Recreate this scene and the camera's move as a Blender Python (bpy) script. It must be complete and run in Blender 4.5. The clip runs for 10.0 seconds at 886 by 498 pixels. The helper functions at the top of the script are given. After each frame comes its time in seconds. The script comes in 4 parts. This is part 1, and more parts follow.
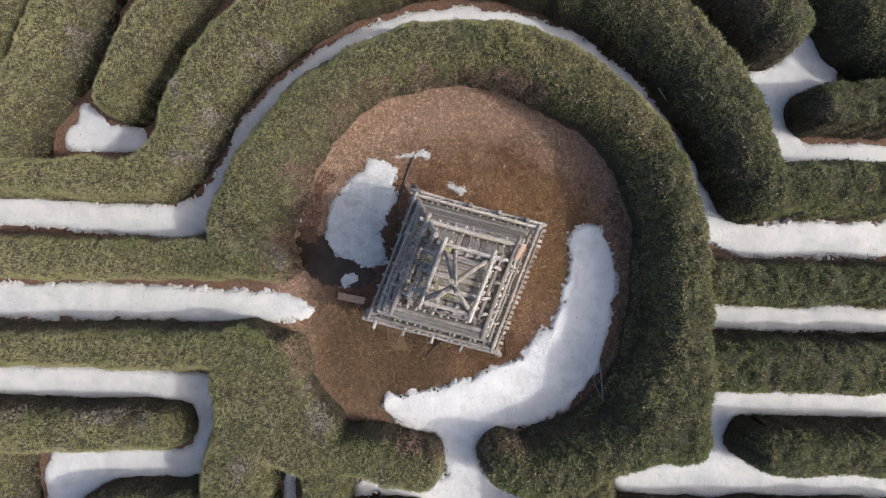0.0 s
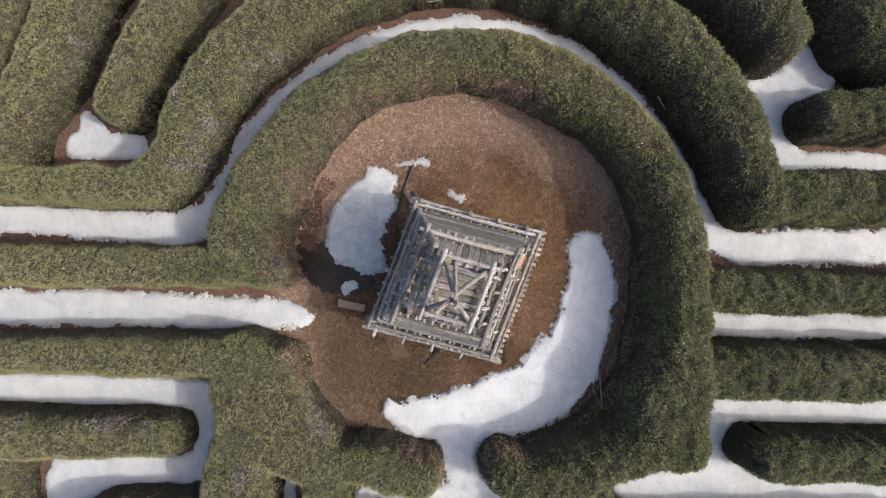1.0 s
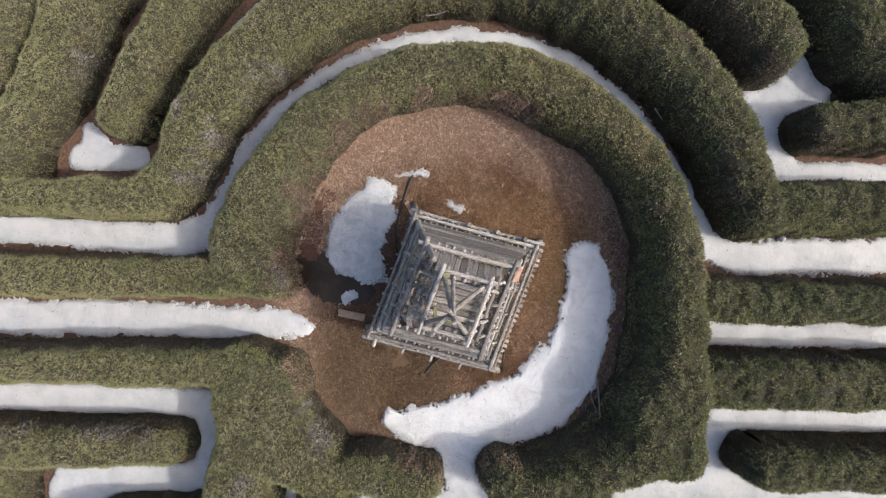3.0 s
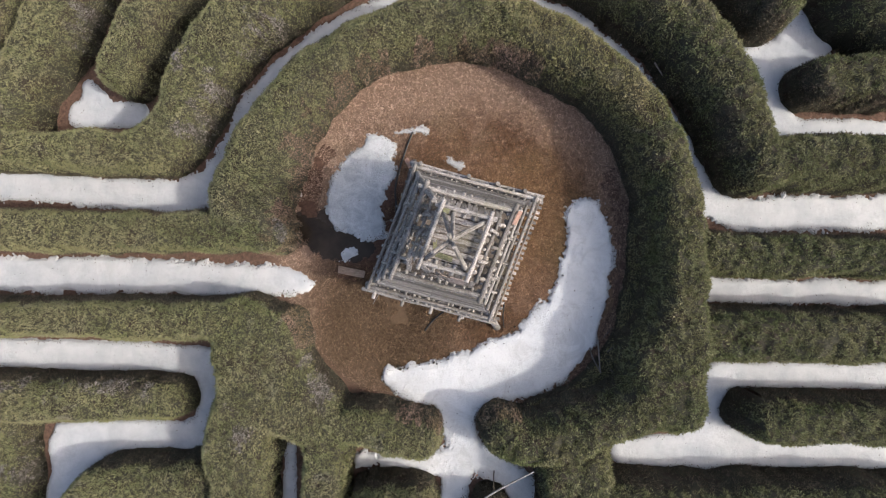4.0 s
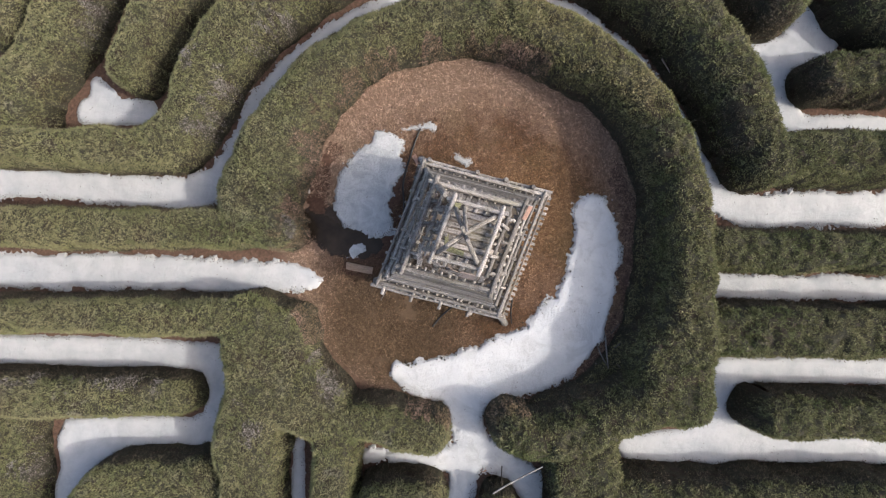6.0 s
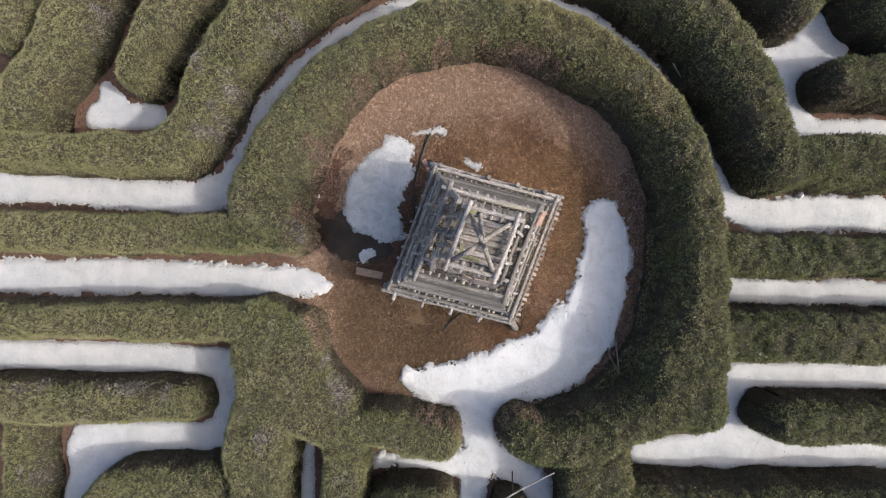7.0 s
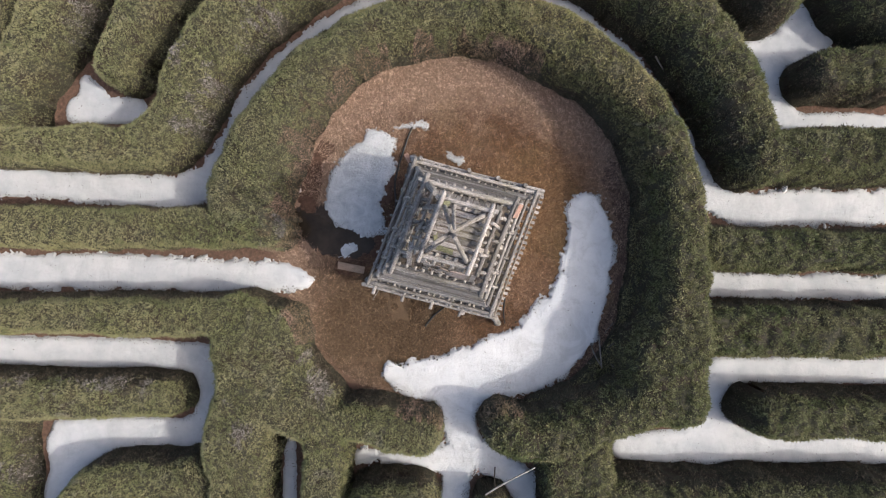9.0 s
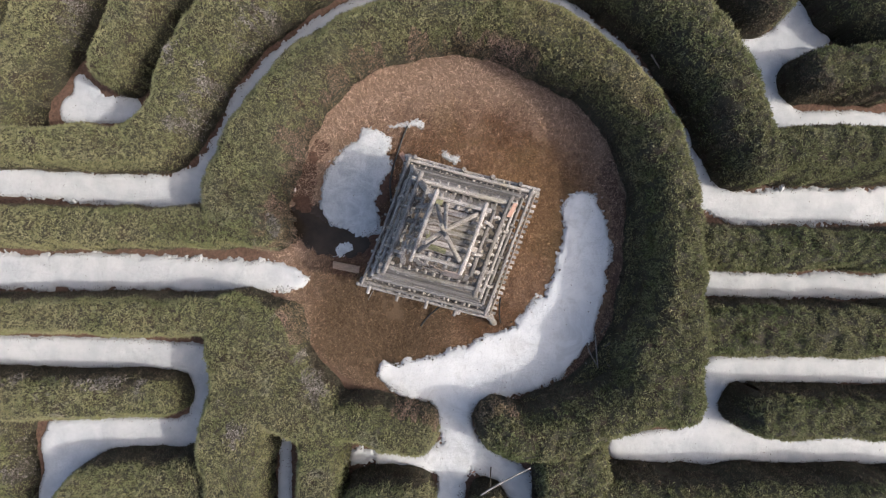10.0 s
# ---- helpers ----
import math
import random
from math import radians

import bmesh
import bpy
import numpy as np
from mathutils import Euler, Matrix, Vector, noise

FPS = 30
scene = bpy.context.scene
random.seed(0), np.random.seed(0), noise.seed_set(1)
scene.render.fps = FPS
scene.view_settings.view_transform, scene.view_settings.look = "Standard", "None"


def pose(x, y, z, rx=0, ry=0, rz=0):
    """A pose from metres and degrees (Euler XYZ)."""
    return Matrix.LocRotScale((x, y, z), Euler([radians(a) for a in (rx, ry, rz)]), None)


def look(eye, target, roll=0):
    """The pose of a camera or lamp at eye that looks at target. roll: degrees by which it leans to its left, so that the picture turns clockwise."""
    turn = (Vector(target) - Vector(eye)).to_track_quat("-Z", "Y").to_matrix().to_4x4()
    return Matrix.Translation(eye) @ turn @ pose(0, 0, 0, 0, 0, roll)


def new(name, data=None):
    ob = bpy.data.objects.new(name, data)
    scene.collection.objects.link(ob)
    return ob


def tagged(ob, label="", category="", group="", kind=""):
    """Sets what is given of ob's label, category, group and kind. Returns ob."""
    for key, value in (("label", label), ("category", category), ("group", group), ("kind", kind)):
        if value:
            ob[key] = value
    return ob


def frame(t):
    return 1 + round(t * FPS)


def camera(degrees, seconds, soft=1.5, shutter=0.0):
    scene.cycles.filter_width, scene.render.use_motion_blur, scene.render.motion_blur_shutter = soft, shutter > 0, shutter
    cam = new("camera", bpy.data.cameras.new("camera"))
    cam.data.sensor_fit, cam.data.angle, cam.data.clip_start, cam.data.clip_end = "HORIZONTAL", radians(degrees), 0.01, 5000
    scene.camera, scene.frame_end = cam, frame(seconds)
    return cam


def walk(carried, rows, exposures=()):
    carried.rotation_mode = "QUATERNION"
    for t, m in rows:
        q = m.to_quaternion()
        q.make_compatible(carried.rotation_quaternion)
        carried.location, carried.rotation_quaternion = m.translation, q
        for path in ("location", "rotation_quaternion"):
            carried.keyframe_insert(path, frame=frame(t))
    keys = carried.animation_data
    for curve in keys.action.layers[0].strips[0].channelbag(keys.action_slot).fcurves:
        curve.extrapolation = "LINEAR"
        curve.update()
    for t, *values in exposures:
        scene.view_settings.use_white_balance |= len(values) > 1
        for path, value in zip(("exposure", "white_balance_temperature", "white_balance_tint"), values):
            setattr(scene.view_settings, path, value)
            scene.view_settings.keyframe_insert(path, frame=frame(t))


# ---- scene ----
# The drone hovers about 19.5 m over the maze and looks straight down.
cam = camera(75.0, 10.0, soft=1.08)
ROWS = [  # seconds, x, y, z, tilt, lean, heading
    (0, 0.0, 0.0, 19.452, 0.006, -0.011, 0.0),
    (0.5, -0.002, 0.127, 19.488, -0.07, -0.019, -0.003),
    (1, -0.019, 0.251, 19.522, 0.009, -0.094, 0.023),
    (1.5, -0.01, 0.496, 19.581, 0.006, -0.064, 0.011),
    (2, -0.011, 0.808, 19.648, -0.009, -0.038, -0.033),
    (2.2, -0.008, 0.885, 19.65, -0.009, -0.036, -0.036),
    (2.45, 0.006, 0.928, 19.666, -0.005, -0.026, -0.031),
    (2.7, 0.020, 0.848, 19.682, -0.001, -0.016, -0.027),
    (3.0, 0.036, 0.592, 19.701, 0.003, -0.004, -0.021),
    (3.3, 0.053, 0.162, 19.72, 0.008, 0.008, -0.016),
    (3.5, 0.061, -0.194, 19.697, 0.008, 0.008, -0.009),
    (4, 0.049, -0.881, 19.683, 0.022, 0.028, -0.054),
    (4.5, 0.001, -1.176, 19.718, 0.031, 0.06, -0.062),
    (5, -0.043, -1.24, 19.713, 0.014, 0.021, -0.087),
    (5.5, -0.137, -1.134, 19.743, 0.054, 0.029, -0.115),
    (5.7, -0.184, -1.082, 19.742, 0.05, 0.024, -0.12),
    (6.8, -0.425, -0.868, 19.703, 0.016, -0.022, -0.158),
    (7, -0.577, -0.843, 19.691, 0.012, -0.029, -0.162),
    (7.5, -0.775, -0.84, 19.657, 0.029, -0.04, -0.159),
    (8, -0.752, -0.853, 19.635, 0.015, -0.016, -0.18),
    (8.5, -0.462, -0.945, 19.61, 0.071, -0.034, -0.201),
    (9, 0.015, -1.051, 19.585, 0.064, -0.061, -0.217),
    (9.5, 0.178, -1.11, 19.541, 0.035, 0.02, -0.245),
    (10, 0.2, -1.071, 19.503, 0.06, 0.032, -0.289),
]
walk(cam, [(t, pose(x, y, z, rx, ry, rz)) for t, x, y, z, rx, ry, rz in ROWS])

# ---- light ----
SUN_FROM = Vector((1.02, -0.24, 1.0)).normalized()
world = bpy.data.worlds.new("sky")
scene.world = world
world.use_nodes = True
wn = world.node_tree
sky = wn.nodes.new("ShaderNodeTexSky")
sky.sky_type, sky.sun_disc = "NISHITA", False
sky.sun_elevation = math.asin(SUN_FROM.z)
sky.sun_rotation = math.atan2(SUN_FROM.x, SUN_FROM.y)
sky.air_density, sky.dust_density = 1.0, 5.0
wn.nodes["Background"].inputs["Strength"].default_value = 0.228
wn.links.new(sky.outputs[0], wn.nodes["Background"].inputs["Color"])
sun = new("sun", bpy.data.lights.new("sun", "SUN"))
sun.data.energy, sun.data.angle, sun.data.color = 2.0, radians(0.7), (1.0, 0.965, 0.905)
sun.matrix_world = look(SUN_FROM * 60, (0, 0, 0))
scene.view_settings.exposure = 0.4


# ---- materials ----
class Nodes:
    """A small helper to wire one node material."""

    def __init__(self, name, rough=0.9, spec=0.3):
        self.mat = bpy.data.materials.new(name)
        self.mat.use_nodes = True
        self.tree = self.mat.node_tree
        self.bsdf = self.tree.nodes["Principled BSDF"]
        self.bsdf.inputs["Roughness"].default_value = rough
        self.bsdf.inputs["Specular IOR Level"].default_value = spec
        self.coord = self.tree.nodes.new("ShaderNodeTexCoord").outputs["Object"]

    def add(self, kind, **values):
        node = self.tree.nodes.new(kind)
        for key, value in values.items():
            node.inputs[key.replace("_", " ")].default_value = value
        return node

    def link(self, a, b):
        self.tree.links.new(a, b)

    def stretched(self, scale):
        m = self.add("ShaderNodeMapping", Scale=scale)
        self.link(self.coord, m.inputs["Vector"])
        return m.outputs[0]

    def noise(self, scale, detail=4.0, rough=0.6, at=None, skew=0.0):
        n = self.add("ShaderNodeTexNoise", Scale=scale, Detail=detail, Roughness=rough, Distortion=skew)
        self.link(at or self.coord, n.inputs["Vector"])
        return n.outputs["Fac"]

    def ramp(self, fac, *stops):
        r = self.tree.nodes.new("ShaderNodeValToRGB")
        e = r.color_ramp.elements
        while len(e) < len(stops):
            e.new(0.5)
        for k, (at, c) in enumerate(stops):
            e[k].position = at
            e[k].color = (*c, 1) if len(c) == 3 else (c[0], c[0], c[0], 1)
        self.link(fac, r.inputs[0])
        return r.outputs[0]

    def mix(self, fac, a, b, mode="MIX"):
        m = self.tree.nodes.new("ShaderNodeMix")
        m.data_type, m.blend_type = "RGBA", mode
        for value, socket in ((fac, m.inputs[0]), (a, m.inputs[6]), (b, m.inputs[7])):
            if isinstance(value, (float, int)):
                socket.default_value = value
            elif isinstance(value, tuple):
                socket.default_value = (*value, 1)
            else:
                self.link(value, socket)
        return m.outputs[2]

    def island(self):
        return self.tree.nodes.new("ShaderNodeNewGeometry").outputs["Random Per Island"]

    def each(self):
        return self.tree.nodes.new("ShaderNodeObjectInfo").outputs["Random"]

    def bump(self, height, strength=0.5, distance=0.02):
        b = self.add("ShaderNodeBump", Strength=strength, Distance=distance)
        self.link(height, b.inputs["Height"])
        self.link(b.outputs[0], self.bsdf.inputs["Normal"])

    def paint(self, colour):
        if isinstance(colour, tuple):
            self.bsdf.inputs["Base Color"].default_value = (*colour, 1)
        else:
            self.link(colour, self.bsdf.inputs["Base Color"])
        return self.mat


def leaf_material(name, green, olive, straw, grey, low=0.5, high=1.28):
    n = Nodes(name, 0.9, 0.06)
    wide = n.noise(0.55, 3, 0.6)
    mid = n.noise(2.3, 4, 0.65, skew=0.6)
    base = n.mix(n.ramp(mid, (0.36, (0.0,)), (0.66, (1.0,))), green, olive)
    base = n.mix(n.ramp(wide, (0.42, (0.0,)), (0.62, (0.85,))), base, straw)
    patch = n.noise(0.9, 4, 0.7, skew=1.2)
    base = n.mix(n.ramp(patch, (0.57, (0.0,)), (0.68, (0.7,))), base, grey)
    tone = n.noise(0.22, 3, 0.5)
    base = n.mix(n.ramp(tone, (0.4, (0.0,)), (0.58, (0.65,))), base, tuple(0.5 * (a + b) for a, b in zip(straw, olive)))
    fresh = n.noise(0.75, 3, 0.6, skew=0.8)
    base = n.mix(n.ramp(fresh, (0.52, (0.0,)), (0.66, (0.7,))), base, tuple(0.82 * a for a in green))
    one = n.ramp(n.island(), (0.0, (low,)), (0.5, (0.92,)), (0.85, (0.5 + high / 2,)), (1.0, (high,)))
    clump = n.ramp(n.noise(6.5, 3, 0.6, skew=0.4), (0.36, (0.76,)), (0.5, (1.0,)), (0.64, (1.2,)))  # lighter and darker clumps at random
    colour = n.mix(1.0, n.mix(1.0, base, clump, "MULTIPLY"), one, "MULTIPLY")
    thin = n.tree.nodes.new("ShaderNodeBsdfTranslucent")  # light passes through the small leaves
    n.link(colour, thin.inputs[0])
    both = n.add("ShaderNodeMixShader", Fac=0.3)
    n.link(n.bsdf.outputs[0], both.inputs[1])
    n.link(thin.outputs[0], both.inputs[2])
    n.link(both.outputs[0], n.tree.nodes["Material Output"].inputs[0])
    return n.paint(colour)


LEAF = leaf_material("hedge_leaves", (0.222, 0.236, 0.116), (0.285, 0.278, 0.139), (0.308, 0.287, 0.172), (0.32, 0.295, 0.245), 0.84, 1.08)
# Greener leaves, with the eastern hedges' shaded look put into two darker colours.
GREEN_LEAF = leaf_material("greener_half_shaded_leaves", (0.175, 0.192, 0.086), (0.262, 0.252, 0.118), (0.32, 0.275, 0.16), (0.30, 0.275, 0.235), 0.42, 1.65)
DARK_LEAF = leaf_material("greener_shaded_leaves", (0.146, 0.174, 0.08), (0.206, 0.214, 0.108), (0.246, 0.224, 0.13), (0.225, 0.21, 0.165), 0.4, 1.42)
# Dark twig colour that also carries the shade of low and north sides.
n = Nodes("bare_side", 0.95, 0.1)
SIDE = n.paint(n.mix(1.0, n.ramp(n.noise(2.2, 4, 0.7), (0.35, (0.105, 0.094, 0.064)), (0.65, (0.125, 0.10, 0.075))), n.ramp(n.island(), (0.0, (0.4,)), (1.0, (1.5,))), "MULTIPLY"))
n = Nodes("straw_skirt", 0.9, 0.1)
c = n.mix(n.ramp(n.noise(0.7, 4, 0.65), (0.42, (0.0,)), (0.6, (1.0,))), (0.20, 0.158, 0.098), (0.30, 0.208, 0.16))
SKIRT = n.paint(n.mix(1.0, c, n.ramp(n.island(), (0.0, (0.5,)), (1.0, (1.45,))), "MULTIPLY"))
n = Nodes("dry_twigs", 0.9, 0.1)
DRY = n.paint(n.mix(1.0, n.ramp(n.noise(1.4, 4, 0.7), (0.35, (0.20, 0.175, 0.15)), (0.65, (0.34, 0.312, 0.293))), n.ramp(n.island(), (0.0, (0.45,)), (1.0, (1.3,))), "MULTIPLY"))
# Twig core; its dark tones also put in the shade of gaps and sides.
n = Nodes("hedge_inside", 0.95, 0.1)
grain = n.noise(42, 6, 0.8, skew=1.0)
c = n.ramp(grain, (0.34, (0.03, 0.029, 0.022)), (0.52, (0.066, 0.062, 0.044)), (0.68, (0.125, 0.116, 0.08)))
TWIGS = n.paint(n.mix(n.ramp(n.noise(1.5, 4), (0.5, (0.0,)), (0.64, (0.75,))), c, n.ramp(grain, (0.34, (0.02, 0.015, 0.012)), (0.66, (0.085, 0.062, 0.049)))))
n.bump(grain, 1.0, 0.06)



def reach_from(n, place, far):
    """Distance on the plan from a place, as a share of far."""
    away = n.add("ShaderNodeVectorMath")
    away.operation = "DISTANCE"
    away.inputs[1].default_value = (*place, 0)
    n.link(n.coord, away.inputs[0])
    part_of = n.add("ShaderNodeMath")
    part_of.operation = "DIVIDE"
    part_of.inputs[1].default_value = far
    n.link(away.outputs["Value"], part_of.inputs[0])
    return part_of.outputs[0]


def trodden(n, c, pale, ochre, olive):
    """The growth of the clearing: bleached towards its rim, ochre beside the tower, olive where it is worn."""
    def blurred(fac, wobble, amount):
        m = n.add("ShaderNodeMath")
        m.operation = "MULTIPLY_ADD"
        m.inputs[1].default_value = amount
        n.link(n.noise(wobble, 4, 0.7, skew=0.8), m.inputs[0])
        n.link(fac, m.inputs[2])
        return m.outputs[0]
    rim = blurred(reach_from(n, (0.9, -1.5), 10.0), 1.1, 0.24)
    c = n.mix(n.ramp(rim, (0.56, (0.0,)), (0.72, (0.85,))), c, pale)
    spot = blurred(reach_from(n, (2.9, 0.4), 10.0), 1.3, 0.2)
    c = n.mix(n.ramp(spot, (0.2, (0.8,)), (0.36, (0.0,))), c, ochre)
    worn = blurred(reach_from(n, (-1.9, -3.2), 10.0), 1.2, 0.22)
    return n.mix(n.ramp(worn, (0.28, (0.8,)), (0.46, (0.0,))), c, olive)


n = Nodes("winter_ground", 0.95, 0.1)
wide, mid, fine = n.noise(0.45, 4, 0.6), n.noise(3.2, 5, 0.7, skew=0.5), n.noise(38, 4, 0.75)
c = n.mix(n.ramp(wide, (0.38, (0.0,)), (0.62, (1.0,))), (0.125, 0.068, 0.04), (0.215, 0.138, 0.09))
c = n.mix(n.ramp(mid, (0.4, (0.0,)), (0.75, (0.7,))), c, (0.26, 0.165, 0.115))
c = n.mix(n.ramp(n.noise(0.33, 3, 0.5, skew=0.4), (0.5, (0.0,)), (0.64, (0.75,))), c, (0.155, 0.112, 0.058))
c = trodden(n, c, (0.27, 0.182, 0.135), (0.205, 0.122, 0.064), (0.105, 0.073, 0.046))
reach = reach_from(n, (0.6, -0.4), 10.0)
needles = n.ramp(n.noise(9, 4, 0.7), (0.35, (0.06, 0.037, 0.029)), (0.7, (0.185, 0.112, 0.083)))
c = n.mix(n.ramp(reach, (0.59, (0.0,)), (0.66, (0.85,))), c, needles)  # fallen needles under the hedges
GROUND = n.paint(n.mix(0.85, c, n.ramp(fine, (0.25, (0.35,)), (0.7, (1.25,))), "MULTIPLY"))
n.bump(fine, 0.7, 0.03)

n = Nodes("dead_grass", 0.9, 0.15)
c = n.mix(n.ramp(n.noise(0.5, 4, 0.65), (0.4, (0.0,)), (0.6, (1.0,))), (0.155, 0.084, 0.045), (0.315, 0.196, 0.122))
c = n.mix(n.ramp(n.noise(0.38, 4, 0.65, skew=0.5), (0.5, (0.0,)), (0.62, (0.8,))), c, (0.155, 0.115, 0.055))
c = n.mix(n.ramp(n.noise(2.6, 5, 0.7, skew=0.6), (0.5, (0.0,)), (0.68, (0.65,))), c, (0.30, 0.20, 0.145))
c = trodden(n, c, (0.45, 0.325, 0.245), (0.275, 0.165, 0.088), (0.15, 0.106, 0.066))
c = n.mix(0.8, c, n.ramp(n.noise(7, 4, 0.75, skew=0.6), (0.34, (0.5,)), (0.66, (1.4,))), "MULTIPLY")
GRASS = n.paint(n.mix(1.0, c, n.ramp(n.island(), (0.0, (0.4,)), (0.7, (1.05,)), (1.0, (1.9,))), "MULTIPLY"))

n = Nodes("old_snow", 0.65, 0.25)
soft, grain = n.noise(1.6, 5, 0.6), n.noise(26, 4, 0.7)
c = n.ramp(soft, (0.3, (0.39, 0.405, 0.42)), (0.6, (0.485, 0.494, 0.502)))
speck = n.ramp(n.noise(19, 5, 0.85), (0.68, (0.0,)), (0.74, (0.8,)))
c = n.mix(n.ramp(n.noise(0.8, 5, 0.7, skew=0.8), (0.52, (0.0,)), (0.7, (0.55,))), c, (0.36, 0.368, 0.38))
SNOW = n.paint(n.mix(speck, c, (0.2, 0.17, 0.145)))
n.bump(grain, 0.45, 0.035)

# Lighter than the path snow: brightness put into the colour to lift the drift's shade.
n = Nodes("brightened_drift", 0.65, 0.25)
c = n.ramp(n.noise(1.4, 5, 0.6), (0.3, (0.47, 0.485, 0.50)), (0.6, (0.56, 0.567, 0.572)))
c = n.mix(n.ramp(n.noise(0.9, 5, 0.75, skew=1.0), (0.5, (0.0,)), (0.62, (0.55,))), c, (0.40, 0.405, 0.405))
DRIFT = n.paint(n.mix(n.ramp(n.noise(19, 5, 0.85), (0.69, (0.0,)), (0.75, (0.8,))), c, (0.2, 0.17, 0.145)))
n.bump(n.mix(0.5, n.noise(26, 4, 0.7), n.noise(6, 4, 0.65)), 0.8, 0.06)

# Wet snow; part of the tower's shade on the patch is in its grey.
n = Nodes("wet_shade_greyed_snow", 0.5, 0.35)
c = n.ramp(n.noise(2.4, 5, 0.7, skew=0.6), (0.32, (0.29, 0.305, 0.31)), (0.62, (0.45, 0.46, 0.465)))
WET_SHADE_SNOW = n.paint(n.mix(n.ramp(n.noise(11, 5, 0.8), (0.62, (0.0,)), (0.72, (0.7,))), c, (0.17, 0.15, 0.135)))
n.bump(n.noise(16, 4, 0.7), 0.6, 0.05)

n = Nodes("melt_water", 0.12, 0.15)
WATER = n.paint(n.ramp(n.noise(1.2, 4), (0.35, (0.022, 0.016, 0.011)), (0.7, (0.045, 0.034, 0.025))))


def wood_material(name, dark, pale, moss=0.35):
    """Weathered timber: fibres and cracks along the piece, stains and a little lichen."""
    n = Nodes(name, 0.88, 0.15)
    uv = n.tree.nodes.new("ShaderNodeTexCoord").outputs["UV"]
    m = n.add("ShaderNodeMapping", Scale=(3.5, 55, 1))
    n.link(uv, m.inputs["Vector"])
    shift = n.add("ShaderNodeVectorMath")
    n.link(m.outputs[0], shift.inputs[0])
    n.link(n.each(), shift.inputs[1])
    fibre = n.noise(1.0, 6, 0.75, shift.outputs[0], 0.4)
    blotch = n.noise(24, 6, 0.85, skew=1.0)
    wide = n.noise(1.8, 3, 0.6)
    c = n.ramp(fibre, (0.30, dark), (0.46, tuple(0.55 * a + 0.45 * b for a, b in zip(dark, pale))), (0.66, pale))
    c = n.mix(n.ramp(blotch, (0.5, (0.0,)), (0.6, (0.85,))), c, tuple(0.75 * a for a in dark))
    c = n.mix(n.ramp(wide, (0.5, (0.0,)), (0.7, (moss,))), c, (0.19, 0.175, 0.105))
    c = n.mix(1.0, c, n.ramp(n.each(), (0.0, (0.55,)), (1.0, (1.25,))), "MULTIPLY")
    n.bump(n.mix(0.5, fibre, blotch), 0.9, 0.02)
    return n.paint(c)


LOG = wood_material("weathered_logs", (0.10, 0.087, 0.078), (0.44, 0.41, 0.385))
BOARD = wood_material("weathered_boards", (0.12, 0.104, 0.093), (0.38, 0.345, 0.318))
FRESH = wood_material("newer_timber", (0.30, 0.17, 0.12), (0.50, 0.33, 0.26))
BARK = wood_material("rotten_bark", (0.08, 0.065, 0.055), (0.25, 0.21, 0.18))
MOSSY = wood_material("mossy_timber", (0.12, 0.115, 0.06), (0.33, 0.32, 0.19))
n = Nodes("black_hose", 0.5, 0.4)
HOSE = n.paint(n.ramp(n.noise(20), (0.3, (0.012, 0.012, 0.012)), (0.7, (0.03, 0.028, 0.026))))


# ---- small tools ----
def value_noise(x, y, seed=0):
    """Smooth noise from 0 to 1 over the plan."""
    xi, yi = np.floor(x).astype(np.int64), np.floor(y).astype(np.int64)
    fx, fy = x - xi, y - yi
    fx, fy = fx * fx * (3 - 2 * fx), fy * fy * (3 - 2 * fy)

    def cell(i, j):
        h = (i * 374761393 + j * 668265263 + seed * 974711) & 0xFFFFFFFF
        h = ((h ^ (h >> 13)) * 1274126177) & 0xFFFFFFFF
        return ((h ^ (h >> 16)) & 0xFFFF) / 65535.0

    a, b = cell(xi, yi), cell(xi + 1, yi)
    c, d = cell(xi, yi + 1), cell(xi + 1, yi + 1)
    return (a * (1 - fx) + b * fx) * (1 - fy) + (c * (1 - fx) + d * fx) * fy


def rounded(stroke, parts=4):
    """A stroke with its bends drawn out into smooth curves."""
    if len(stroke) < 3:
        return list(stroke)
    p = [np.array(q, dtype=float) for q in (stroke[0], *stroke, stroke[-1])]
    out = []
    for a, b, c, d in zip(p, p[1:], p[2:], p[3:]):
        for k in range(parts):
            t = k / parts
            out.append(tuple(0.5 * (2 * b + (c - a) * t + (2 * a - 5 * b + 4 * c - d) * t ** 2 + (3 * b - a - 3 * c + d) * t ** 3)))
    return out + [tuple(stroke[-1])]


def plan_distance(x, y, strokes, blend=0.25):
    """Distance on the plan to the edge of a band drawn as strokes of (x, y, half width); inside it is negative."""
    total = None
    for stroke in strokes:
        best = None
        pts = rounded(stroke)
        if len(pts) == 1:
            pts = pts * 2
        for (x0, y0, w0), (x1, y1, w1) in zip(pts, pts[1:]):
            dx, dy = x1 - x0, y1 - y0
            t = np.clip(((x - x0) * dx + (y - y0) * dy) / max(dx * dx + dy * dy, 1e-9), 0, 1)
            d = np.hypot(x - x0 - t * dx, y - y0 - t * dy) - (w0 + (w1 - w0) * t)
            best = d if best is None else np.minimum(best, d)
        if total is None:
            total = best
        else:
            h = np.clip(0.5 + 0.5 * (total - best) / blend, 0, 1)
            total = total * (1 - h) + best * h - blend * h * (1 - h)
    return total


